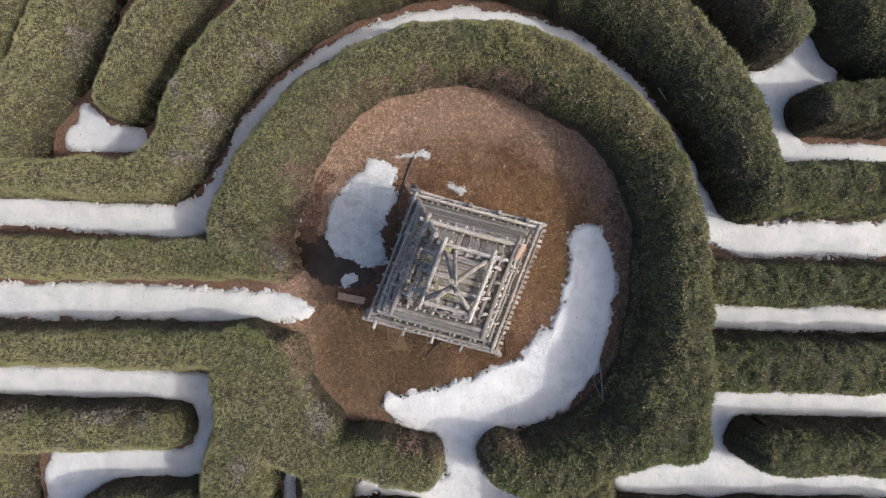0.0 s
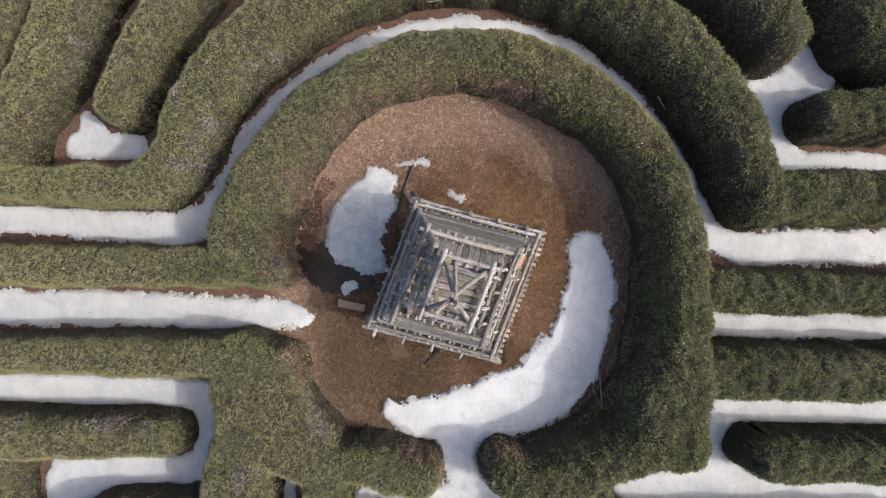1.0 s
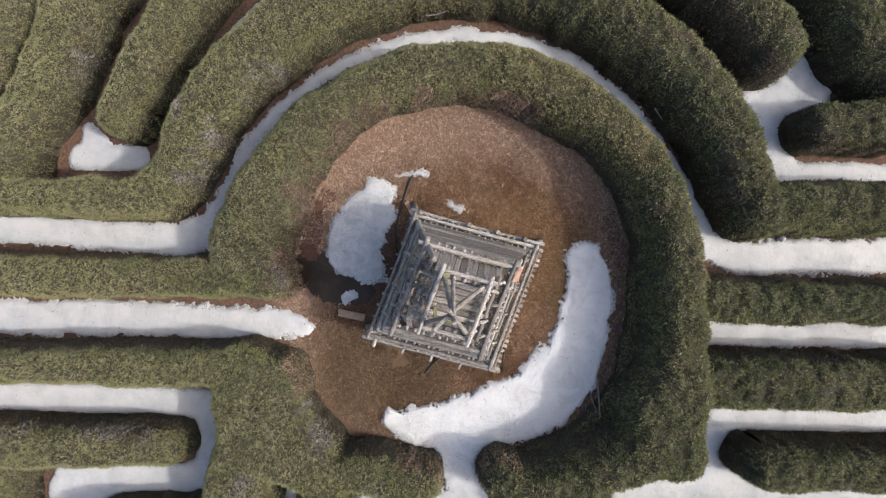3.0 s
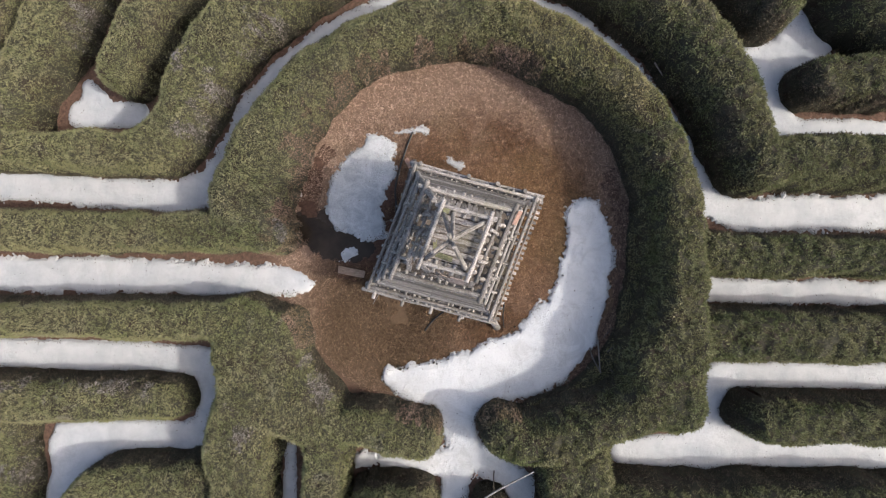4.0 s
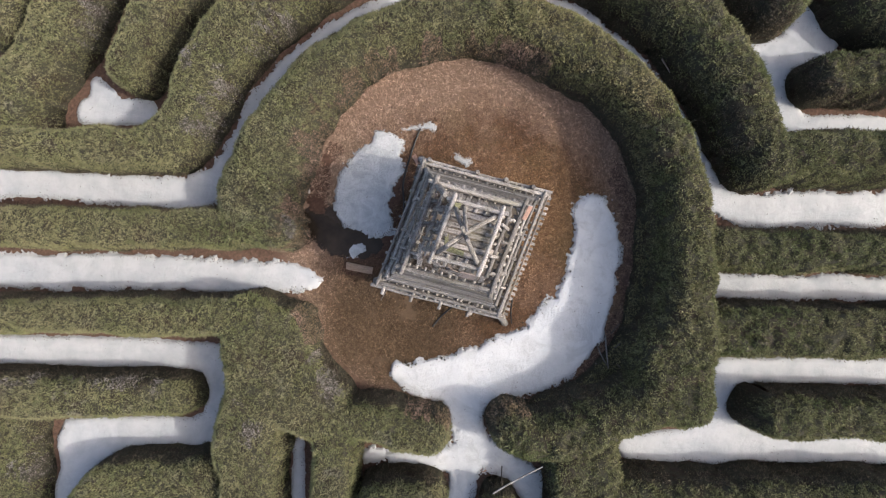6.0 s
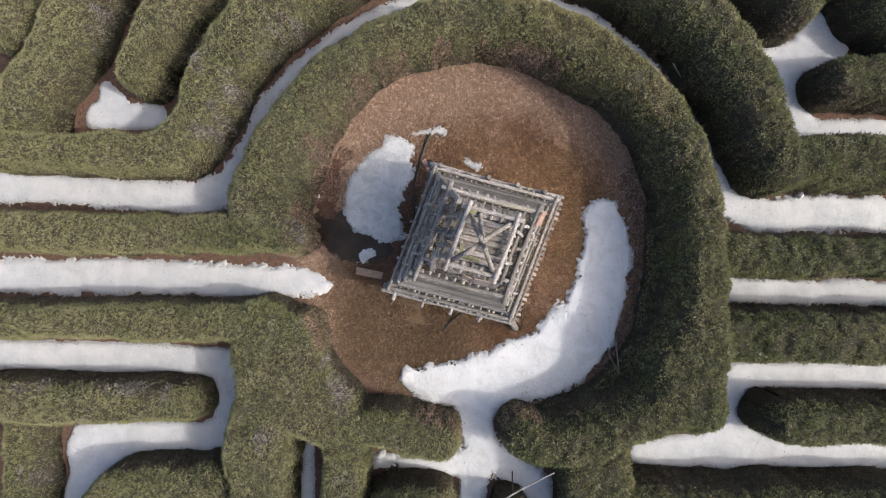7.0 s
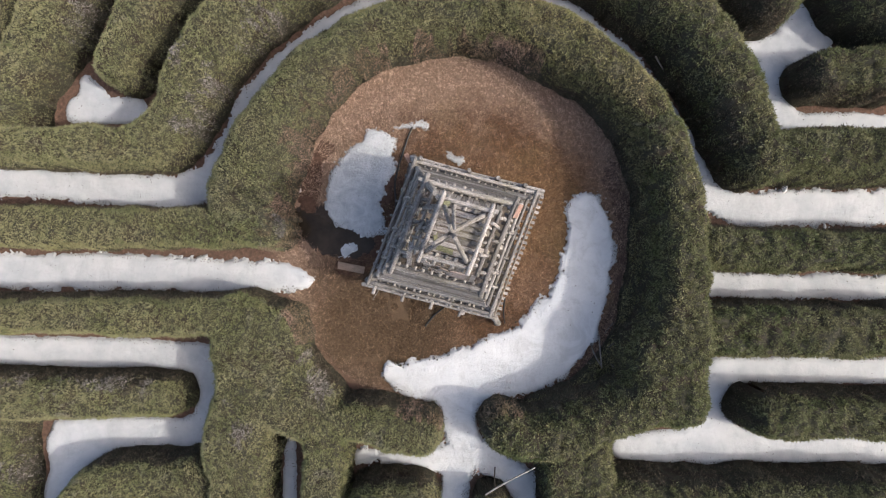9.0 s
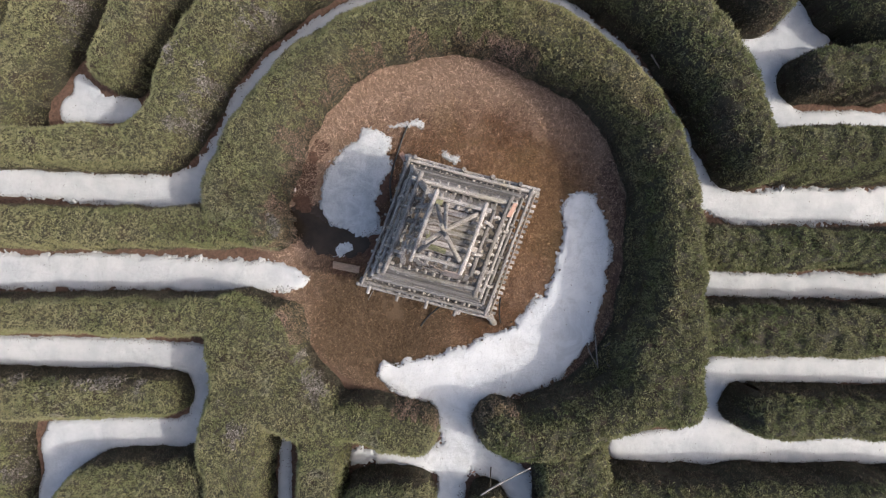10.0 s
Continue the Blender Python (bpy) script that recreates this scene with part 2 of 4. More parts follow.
def mesh_from(name, co, faces, material, smooth=True):
    """A mesh from arrays of places and of faces with equal corner counts."""
    me = bpy.data.meshes.new(name)
    k = faces.shape[1]
    me.vertices.add(len(co))
    me.vertices.foreach_set("co", np.ascontiguousarray(co, dtype=np.float32).ravel())
    me.loops.add(faces.size)
    me.loops.foreach_set("vertex_index", np.ascontiguousarray(faces, dtype=np.int32).ravel())
    me.polygons.add(len(faces))
    me.polygons.foreach_set("loop_start", np.arange(0, faces.size, k, dtype=np.int32))
    me.polygons.foreach_set("use_smooth", np.full(len(faces), smooth))
    me.update(calc_edges=True)
    me.materials.append(material)
    return me


def relief(strokes, step, height, margin=0.1, snap=False):
    """Grid of places and quads for a band on the plan; height(x, y, d) gives the ragged distance and z as a function of it."""
    pts = np.array([p for s in strokes for p in s])
    lo = pts[:, :2].min(0) - pts[:, 2].max() - margin - step
    hi = pts[:, :2].max(0) + pts[:, 2].max() + margin + step
    xs, ys = np.arange(lo[0], hi[0], step), np.arange(lo[1], hi[1], step)
    x, y = np.meshgrid(xs, ys, indexing="ij")
    d, rise = height(x, y, plan_distance(x, y, strokes))
    if snap:  # draw the outermost rows of places onto even contours, so that the side is a clean wall
        gx, gy = np.gradient(d, step)
        size = np.maximum(np.hypot(gx, gy), 0.5)
        goal = np.where(d > -0.5 * step, 0.0, np.where(d > -1.5 * step, -step, np.where(d > -2.5 * step, -2 * step, d)))
        move = np.where(d < 1.6 * step, goal - d, 0.0)
        x, y = x + move * gx / size ** 2, y + move * gy / size ** 2
        z = rise(goal)
        margin = 1.5 * step
    else:
        z = rise(d)
    keep = d < margin
    cell = keep[:-1, :-1] & keep[1:, :-1] & keep[1:, 1:] & keep[:-1, 1:]
    idx = np.arange(x.size).reshape(x.shape)
    quads = np.stack([idx[:-1, :-1][cell], idx[1:, :-1][cell], idx[1:, 1:][cell], idx[:-1, 1:][cell]], 1)
    used = np.unique(quads)
    back = np.full(x.size, -1)
    back[used] = np.arange(len(used))
    co = np.stack([x.ravel(), y.ravel(), z.ravel()], 1)[used]
    return co, back[quads]


def child(ob, parent):
    ob.parent = parent
    ob.matrix_parent_inverse = Matrix.Translation(parent.matrix_basis.translation).inverted() if parent.type == "EMPTY" else Matrix()
    return ob


def part(name, bm, material, parent, label=""):
    """One bmesh as ONE mesh object under a thing or a part."""
    me = bpy.data.meshes.new(name)
    bm.to_mesh(me)
    bm.free()
    me.materials.append(material)
    return tagged(child(new(name, me), parent), label)


def lay_grain(bm, p, axis, u, v):
    """UV in metres: along the piece, and across it."""
    layer = bm.loops.layers.uv.new("grain")
    for face in bm.faces:
        for corner in face.loops:
            off = corner.vert.co - p
            corner[layer].uv = (off.dot(axis), off.dot(u) + off.dot(v) * 0.7)


def log_mesh(p, q, r0, r1=None, sides=9, bend=0.035, rings=9):
    """A tapered round log from p to q with a slight bend and chamfered ends."""
    p, q = Vector(p), Vector(q)
    r1 = r0 if r1 is None else r1
    axis = (q - p).normalized()
    u = axis.orthogonal().normalized()
    v = axis.cross(u)
    off = u * random.uniform(-bend, bend) + v * random.uniform(-bend, bend)
    bm = bmesh.new()
    loops = []
    stops = [(0.0, 0.8), (0.012, 1.0)] + [(k / rings, random.uniform(0.9, 1.07)) for k in range(1, rings)] + [(0.988, 1.0), (1.0, 0.8)]
    for t, f in stops:
        c = p.lerp(q, t) + off * math.sin(math.pi * t)
        r = (r0 + (r1 - r0) * t) * f
        loops.append([bm.verts.new(c + (u * math.cos(a) + v * math.sin(a)) * r * random.uniform(0.88, 1.08)) for a in (2 * math.pi * k / sides for k in range(sides))])
    for a, b in zip(loops, loops[1:]):
        for k in range(sides):
            bm.faces.new((a[k], a[(k + 1) % sides], b[(k + 1) % sides], b[k])).smooth = True
    bm.faces.new(loops[0][::-1])
    bm.faces.new(loops[-1])
    lay_grain(bm, p, axis, u, v)
    return bm


def board_mesh(p, q, across, width, thick):
    """A board from p to q; across is the way of its width; its edges are chamfered."""
    p, q = Vector(p), Vector(q)
    axis = (q - p).normalized()
    u = Vector(across)
    u = (u - axis * u.dot(axis)).normalized() * width / 2
    v = axis.cross(u).normalized() * thick / 2
    bm = bmesh.new()
    c = 0.82
    ring = ((-1, -c), (-c, -1), (c, -1), (1, -c), (1, c), (c, 1), (-c, 1), (-1, c))
    ends = []
    for e in (p, q):
        skew = axis * random.uniform(-0.015, 0.015)
        ends.append([bm.verts.new(e + u * a + v * b + skew * a) for a, b in ring])
    for k in range(8):
        bm.faces.new((ends[0][k], ends[0][(k + 1) % 8], ends[1][(k + 1) % 8], ends[1][k]))
    bm.faces.new(ends[0][::-1])
    bm.faces.new(ends[1])
    lay_grain(bm, p, axis, u.normalized(), v.normalized())
    return bm


def thing(name, at, label, category, group=""):
    ob = new(name)
    ob.location = at
    ob.empty_display_size = 0.2
    return tagged(ob, label, category, group)


# ---- ground ----
side = np.linspace(-1, 1, 161)
side = np.sign(side) * (np.abs(side) * 18 + np.abs(side) ** 9 * 700)
gx, gy = np.meshgrid(side, side, indexing="ij")
gz = (value_noise(gx * 0.7, gy * 0.7, 3) - 0.5) * 0.02 - 0.01
gi = np.arange(gx.size).reshape(gx.shape)
quads = np.stack([gi[:-1, :-1].ravel(), gi[1:, :-1].ravel(), gi[1:, 1:].ravel(), gi[:-1, 1:].ravel()], 1)
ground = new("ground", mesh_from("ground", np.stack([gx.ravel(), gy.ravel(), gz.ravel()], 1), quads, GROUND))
tagged(ground, "reddish brown winter ground with dead grass and fallen needles", "ground", kind="structure")

# ---- snow ----
FLECKS = []


def snow(name, strokes, depth, label, seed, rag=0.12):
    """Snow lying in a band on the plan, with a ragged melting edge."""
    cover = {"clearing_snow": DRIFT, "snow_patch": WET_SHADE_SNOW}.get(name, SNOW)

    def height(x, y, d):
        body = d + (value_noise(x * 2.2, y * 2.2, seed) - 0.5) * rag * 1.3
        edge = body + (value_noise(x * 6, y * 6, seed + 1) - 0.5) * rag * 0.7
        fine = min(rag * 1.5, 0.22)
        edge = edge + (value_noise(x * 14, y * 14, seed + 2) - 0.5) * fine * 0.6 + (value_noise(x * 29, y * 29, seed + 6) - 0.5) * fine * 0.45
        swell = 0.8 + 0.35 * value_noise(x * 1.3, y * 1.3, seed + 3)
        lumps = (value_noise(x * 5, y * 5, seed + 4) - 0.5) * 0.012 + (value_noise(x * 14, y * 14, seed + 5) - 0.5) * 0.012 + (value_noise(x * 30, y * 30, seed + 7) - 0.5) * 0.006
        t = np.clip(0.12 - body / 0.28, 0, 1)

        def rise(e):
            return np.where(e < 0, depth * 0.75 * (0.2 + 0.8 * t * (2 - t)) * swell * np.clip(-e / 0.025, 0, 1) + (0.3 + 0.7 * t) * lumps, -e * 0.8) + 0.005

        return edge, rise

    co, quads = relief(strokes, 0.032, height, 0.1)
    off = plan_distance(co[:, 0], co[:, 1], strokes)
    clump = value_noise(co[:, 0] * 1.7, co[:, 1] * 1.7, seed + 8) * 0.6 + value_noise(co[:, 0] * 6, co[:, 1] * 6, seed + 9) * 0.4
    chance = 0.5 * np.clip((off + 0.16) / 0.2, 0.005, 1) * np.clip((clump - 0.38) * 4, 0.04, 1)
    FLECKS.append(co[(co[:, 2] > 0.006) & (np.random.default_rng(seed).random(len(co)) < chance)])
    return tagged(new(name, mesh_from(name, co, quads, cover)), label, "snow", kind="stuff")


snow("path_snow", [
    [(-17.97, 1.6, 0.75), (-15.3, 1.45, 0.62), (-12.2, 1.13, 0.5), (-9.12, 0.94, 0.58), (-8.12, 1.21, 0.58), (-7.36, 2.44, 0.27), (-6.67, 3.90, 0.26), (-5.80, 5.07, 0.25), (-4.46, 6.18, 0.24), (-3.10, 6.97, 0.24), (-1.37, 7.60, 0.26), (0.60, 7.84, 0.28), (2.58, 7.64, 0.28), (4.19, 7.07, 0.26), (5.64, 6.15, 0.25), (6.82, 4.92, 0.24), (7.75, 3.50, 0.26), (8.31, 2.50, 0.30),
     (8.65, 1.6, 0.42)],
    [(9.02, 0.76, 0.67), (10.46, 0.28, 0.58), (12.76, 0.34, 0.6), (17.55, 0.27, 0.58)]], 0.13, "old white snow lying along the curved maze path", 11, 0.16)
snow("path_snow", [[(-17.97, -1.66, 0.6), (-15.09, -1.71, 0.6), (-12.2, -1.75, 0.6), (-9.32, -1.83, 0.58), (-6.44, -1.95, 0.53), (-5.05, -1.97, 0.42), (-4.55, -2.0, 0.24)]],
     0.16, "straight strip of old snow with a ragged edge between hedges", 23, 0.17)
snow("path_snow", [[(-17.97, -4.34, 0.5), (-12.2, -4.49, 0.5), (-8.94, -4.63, 0.5), (-8.07, -4.98, 0.43), (-7.94, -6.13, 0.4), (-8.3, -7.2, 0.55), (-10.28, -7.27, 0.58), (-12.68, -7.32, 0.56), (-12.68, -8.3, 0.58), (-12.95, -9.2, 0.55), (-13.1, -10.93, 0.5)], [(-8.3, -4.68, 0.52), (-7.75, -4.75, 0.5)], [(-8.3, -7.2, 0.55), (-7.9, -7.25, 0.5)], [(-12.95, -7.0, 0.2), (-12.8, -7.05, 0.22)], [(-12.3, -7.9, 0.45), (-11.7, -7.75, 0.4)]],
     0.14, "smooth snow bending round the end of a hedge", 31, 0.07)
snow("clearing_snow", [
    [(-1.64, -5.27, 0.38), (-0.29, -5.47, 0.77), (1.24, -5.27, 1.06), (3.0, -4.65, 1.22), (4.25, -3.43, 1.14), (4.83, -1.95, 0.94), (4.97, -0.58, 0.82), (4.88, 0.16, 0.66)],
    [(0.67, -5.56, 0.77), (0.57, -6.91, 0.58), (0.86, -7.87, 0.67), (0.09, -8.15, 0.48), (-1.64, -8.08, 0.3), (-2.79, -7.96, 0.24)],
    [(0.47, -8.06, 0.48), (0.28, -9.59, 0.43), (0.28, -11.9, 0.43)],
    [(1.43, -8.06, 0.48), (2.58, -8.83, 0.5), (2.97, -9.98, 0.43), (2.96, -11.9, 0.43)]], 0.2, "thick drift of old snow curving round the clearing", 43, 0.22)
snow("path_snow", [[(-5.17, -7.67, 0.2), (-5.19, -9.97, 0.2), (-5.24, -11.89, 0.2)]], 0.12, "narrow strip of snow in a dead-end maze path", 51, 0.06)
snow("path_snow", [[(8.54, -2.26, 0.43), (11.8, -2.35, 0.43), (17.55, -2.41, 0.43)]], 0.14, "straight strip of snow with a brown melting edge", 59)
snow("path_snow", [
    [(9.4, -5.15, 0.44), (11.79, -5.18, 0.44), (17.55, -5.24, 0.44)],
    [(9.4, -5.38, 0.48), (9.01, -6.53, 0.35), (8.72, -7.58, 0.67), (10.2, -7.7, 0.55), (11.79, -7.78, 0.52), (17.54, -7.92, 0.52)],
    [(8.82, -7.68, 0.58), (6.23, -7.77, 0.48)], [(9.15, -6.6, 0.35), (9.45, -7.1, 0.5)]], 0.14, "smooth snow forking round a hedge end", 67, 0.06)
snow("path_snow", [[(11.04, 3.0, 0.48), (12.77, 3.08, 0.44), (17.56, 3.02, 0.44)], [(11.62, 3.35, 0.48), (11.23, 4.41, 0.48), (11.43, 5.27, 0.58), (12.58, 5.85, 0.67), (12.58, 6.9, 0.58)], [(10.7, 5.6, 0.55), (11.81, 5.75, 0.7), (12.2, 7.0, 0.6)]],
     0.14, "shaded snow curving round a hedge end", 73, 0.08)
snow("path_snow", [[(-12.25, 3.72, 0.42), (-10.42, 3.72, 0.45)], [(-12.08, 4.7, 0.2), (-11.85, 4.2, 0.5)], [(-12.5, 3.6, 0.2), (-12.4, 3.9, 0.2)], [(-7.5, 7.6, 0.12), (-6.55, 8.52, 0.16), (-5.6, 9.25, 0.18), (-4.28, 10.15, 0.18)]],
     0.13, "patch of snow at a dead end between hedges", 83, 0.06)
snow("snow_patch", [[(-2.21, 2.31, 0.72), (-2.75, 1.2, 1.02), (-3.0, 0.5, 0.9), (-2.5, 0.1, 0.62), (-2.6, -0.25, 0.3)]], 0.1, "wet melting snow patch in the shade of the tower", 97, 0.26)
snow("snow_patch", [[(-1.53, 3.12, 0.12), (-1.15, 3.12, 0.17), (-0.71, 3.19, 0.19)]], 0.06, "small crumbling remnant of snow on dead grass", 101, 0.2)
snow("snow_patch", [[(0.29, 2.08, 0.13), (0.58, 1.96, 0.21)]], 0.06, "small remnant of snow beside the wooden tower", 103, 0.14)
snow("snow_patch", [[(-3.26, -1.07, 0.23), (-2.98, -0.99, 0.19)]], 0.04, "thin grey slush patch beside the puddle", 107, 0.14)


def flecks():
    """Needles and scraps of bark that have blown onto the snow."""
    draw = np.random.default_rng(19)
    base = np.concatenate(FLECKS)
    m = len(base)
    base = base + draw.normal(0, 0.012, (m, 3)) * (1, 1, 0) + (0, 0, 0.008)
    turn = draw.random(m) * 2 * math.pi
    axis = np.stack([np.cos(turn), np.sin(turn), draw.uniform(-0.1, 0.3, m)], 1)
    flat = np.stack([-np.sin(turn), np.cos(turn), np.zeros(m)], 1)
    length = draw.uniform(0.02, 0.075, (m, 1))
    wide = draw.uniform(0.006, 0.016, (m, 1))
    tri = np.stack([base - flat * wide, base + flat * wide, base + axis * length], 1).reshape(-1, 3)
    return mesh_from("needle_litter", tri, np.arange(3 * m).reshape(-1, 3), SIDE, False)


tagged(new("needle_litter", flecks()), "dark needles and bark scraps strewn on the snow", "litter", kind="stuff")


# ---- hedges ----
rng = np.random.default_rng(7)


def sprigs(co, quads, tufts, each, long, tall, pit, spread):
    """Tufts of small pointed sprigs all over a hedge's surface, as separate slivers."""
    a, b, c, d = (co[quads[:, k]] for k in range(4))
    cross = np.cross(c - a, d - b)
    area = np.linalg.norm(cross, axis=1) / 2
    normal = cross / np.maximum(np.linalg.norm(cross, axis=1), 1e-9)[:, None]
    mid = (a + b + c + d) / 4
    w = area * np.clip(0.5 + 0.5 * (mid[:, 2] / tall - 0.3) / 0.45, 0.5, 1)
    w = w * np.clip(0.75 + normal[:, 2] * 1.3, 0.75, 1)  # the sides are barer
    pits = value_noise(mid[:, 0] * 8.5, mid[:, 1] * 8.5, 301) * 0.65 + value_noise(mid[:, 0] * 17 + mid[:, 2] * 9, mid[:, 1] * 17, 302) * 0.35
    w = w * np.clip((pits - 0.31) * 7, pit, 1)  # hollows between the twigs that show the darkened core
    w = w * np.where((np.abs(mid[:, 0]) > 15.2) | (mid[:, 1] > 9.6) | (mid[:, 1] < -10.2), 0.08, 1)
    count = int(w.sum() * tufts)
    pick = rng.choice(len(quads), count, p=w / w.sum())
    s, t = rng.random((2, count, 1))
    base = (a[pick] * (1 - s) + b[pick] * s) * (1 - t) + (d[pick] * (1 - s) + c[pick] * s) * t
    lean = normal[pick] * 0.75 + rng.normal(0, 0.55, (count, 3)) + (0, 0, 0.3)
    base, lean = np.repeat(base, each, 0), np.repeat(lean, each, 0)
    m = len(base)
    base = base + rng.normal(0, spread, (m, 3)) - np.repeat(normal[pick], each, 0) * 0.012
    axis = lean + rng.normal(0, 0.6, (m, 3))
    axis /= np.linalg.norm(axis, axis=1)[:, None]
    flat = np.cross(axis, rng.normal(0, 1, (m, 3)))
    flat /= np.maximum(np.linalg.norm(flat, axis=1), 1e-6)[:, None]
    length = rng.uniform(0.5, 1.0, (m, 1)) * long * np.clip(0.3 + base[:, 2:3] / tall * 0.78, 0.8, 1)
    wide = length * rng.uniform(0.12, 0.2, (m, 1))
    tri = np.stack([base - flat * wide, base + flat * wide, base + axis * length], 1).reshape(-1, 3)
    return tri, np.repeat(normal[pick], each, 0)


DRY_SPOTS = [[(-7.05, 4.15, 0.12), (-7.35, 3.2, 0.2), (-7.7, 2.5, 0.15)], [(-8.5, 5.5, 0.12), (-8.1, 5.0, 0.1)], [(-5.75, 5.5, 0.12), (-5.2, 6.1, 0.1)], [(-14.0, -4.9, 0.1), (-9.3, -5.05, 0.12)],
             [(-12.6, -7.2, 0.2), (-13.6, -8.0, 0.35)], [(-3.2, 3.6, 0.15), (-2.6, 4.2, 0.12)], [(-5.2, -0.1, 0.2), (-5.0, -0.5, 0.2)], [(-4.2, -4.3, 0.12), (-3.7, -5.3, 0.12)], [(-11.5, 6.2, 0.1), (-11.2, 7.2, 0.12)], [(-6.2, -6.0, 0.08), (-6.1, -7.2, 0.1)]]


# Bare hollows, and hedge ends whose shade is put in as dark twigs.
BARE_AND_SHADED_SPOTS = [[(7.6, 8.6, 0.35), (8.7, 7.4, 0.45), (9.5, 6.4, 0.45), (10.5, 5.95, 0.25)], [(11.35, 4.6, 0.4), (11.55, 4.0, 0.3), (13.0, 3.8, 0.12), (15.6, 3.8, 0.12)], [(9.42, -6.35, 0.3)], [(1.2, -6.6, 0.22)], [(-10.1, -5.66, 0.03), (-9.8, -5.42, 0.1), (-9.5, -5.15, 0.05)], [(8.6, 3.2, 0.2), (9.0, 2.2, 0.2)]]


def hedge(strokes, label, tall=2.3, seed=0, rise=0.0, shoulder=0.5, tufts=975, leaves=LEAF):
    def height(x, y, d):
        d = d + (value_noise(x * 1.1, y * 1.1, seed) - 0.5) * 0.2 + (value_noise(x * 4, y * 4, seed + 1) - 0.5) * 0.09
        top = tall + rise * x + (value_noise(x * 0.5, y * 0.5, seed + 2) - 0.5) * 0.22 + (value_noise(x * 2.4, y * 2.4, seed + 3) - 0.5) * 0.13
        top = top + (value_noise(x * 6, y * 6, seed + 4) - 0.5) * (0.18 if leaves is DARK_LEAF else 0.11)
        return d, lambda e: top * (1 - (1 - np.clip(-e / shoulder, 0, 1)) ** 3) ** 0.45

    co, quads = relief(strokes, 0.065, height, 0.04, True)
    whole = thing("hedge", (strokes[0][0][0], strokes[0][0][1], 0), label, "hedge", "maze hedges")
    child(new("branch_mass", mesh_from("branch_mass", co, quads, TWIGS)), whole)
    shade_toned = leaves is DARK_LEAF
    tri, facing = sprigs(co, quads, tufts * 0.52, 5, 0.108, tall, 0.03, 0.036) if shade_toned else sprigs(co, quads, tufts * 1.08, 3, 0.092, tall, 0.5, 0.03)
    root = tri[::3]
    bare = plan_distance(root[:, 0], root[:, 1], DRY_SPOTS) + (value_noise(root[:, 0] * 2.5, root[:, 1] * 2.5, 401) - 0.5) * 0.9
    bare = bare + (value_noise(root[:, 0] * 9, root[:, 1] * 9, 402) - 0.5) * 0.7 + rng.normal(0, 0.12, len(root)) > 0
    # dark twigs put shade into the low and north sides; sunny sides stay leafy
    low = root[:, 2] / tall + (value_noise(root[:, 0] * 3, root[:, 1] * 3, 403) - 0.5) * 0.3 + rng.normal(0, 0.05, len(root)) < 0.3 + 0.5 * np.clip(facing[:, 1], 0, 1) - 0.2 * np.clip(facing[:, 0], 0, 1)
    inward = np.hypot(root[:, 0] - 0.6, root[:, 1] + 0.4) + (value_noise(root[:, 0] * 1.6, root[:, 1] * 1.6, 404) - 0.5) * 0.9 + (value_noise(root[:, 0] * 7, root[:, 1] * 7, 405) - 0.5) * 0.5
    skirt = (inward < 5.95) & (root[:, 0] < 3.2) & (root[:, 2] < tall * 0.9)
    worn = plan_distance(root[:, 0], root[:, 1], BARE_AND_SHADED_SPOTS, 0.05) + (value_noise(root[:, 0] * 6, root[:, 1] * 6, 406) - 0.5) * 0.3 + rng.normal(0, 0.06, len(root)) < 0
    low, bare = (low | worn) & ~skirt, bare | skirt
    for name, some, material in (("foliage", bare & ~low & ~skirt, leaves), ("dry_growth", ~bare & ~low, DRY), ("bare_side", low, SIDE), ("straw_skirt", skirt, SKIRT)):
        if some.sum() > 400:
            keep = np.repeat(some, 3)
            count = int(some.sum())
            tagged(child(new(name, mesh_from(name, tri[keep], np.arange(3 * count).reshape(-1, 3), material, False)), whole), {"dry_growth": "grey leafless twigs", "bare_side": "dark bare twigs with the side's shade put into their colour", "straw_skirt": "pinkish dry straw growth"}.get(name, ""), kind="stuff")
    return whole


hedge([[(-5.46, -0.36, 0.65), (-6.22, 0.53, 1.22), (-5.80, 1.92, 1.20), (-5.07, 3.32, 1.06), (-4.09, 4.55, 0.96), (-3.27, 5.19, 0.86), (-2.30, 5.72, 0.82), (-1.05, 6.19, 0.87), (0.19, 6.33, 0.85), (1.60, 6.24, 0.93), (2.65, 5.96, 0.97)]], "broad olive clipped evergreen hedge ringing the clearing", 2.28, 1, 0.03, 1.0)
hedge([[(1.60, 6.24, 0.93), (2.65, 5.96, 0.97), (4.46, 5.07, 0.91), (5.77, 3.93, 0.82), (6.68, 2.50, 0.84), (7.09, 1.16, 0.83)]], "broad green clipped hedge ringing the clearing", 2.25, 1, 0.03, 0.8, leaves=GREEN_LEAF)
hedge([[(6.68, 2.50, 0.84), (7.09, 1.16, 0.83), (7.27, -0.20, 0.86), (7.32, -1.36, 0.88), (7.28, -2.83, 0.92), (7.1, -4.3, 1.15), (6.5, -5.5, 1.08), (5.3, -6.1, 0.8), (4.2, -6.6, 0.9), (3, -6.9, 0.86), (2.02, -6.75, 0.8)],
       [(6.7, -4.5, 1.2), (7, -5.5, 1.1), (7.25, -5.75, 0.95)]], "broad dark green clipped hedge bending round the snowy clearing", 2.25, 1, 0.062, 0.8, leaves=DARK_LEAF)
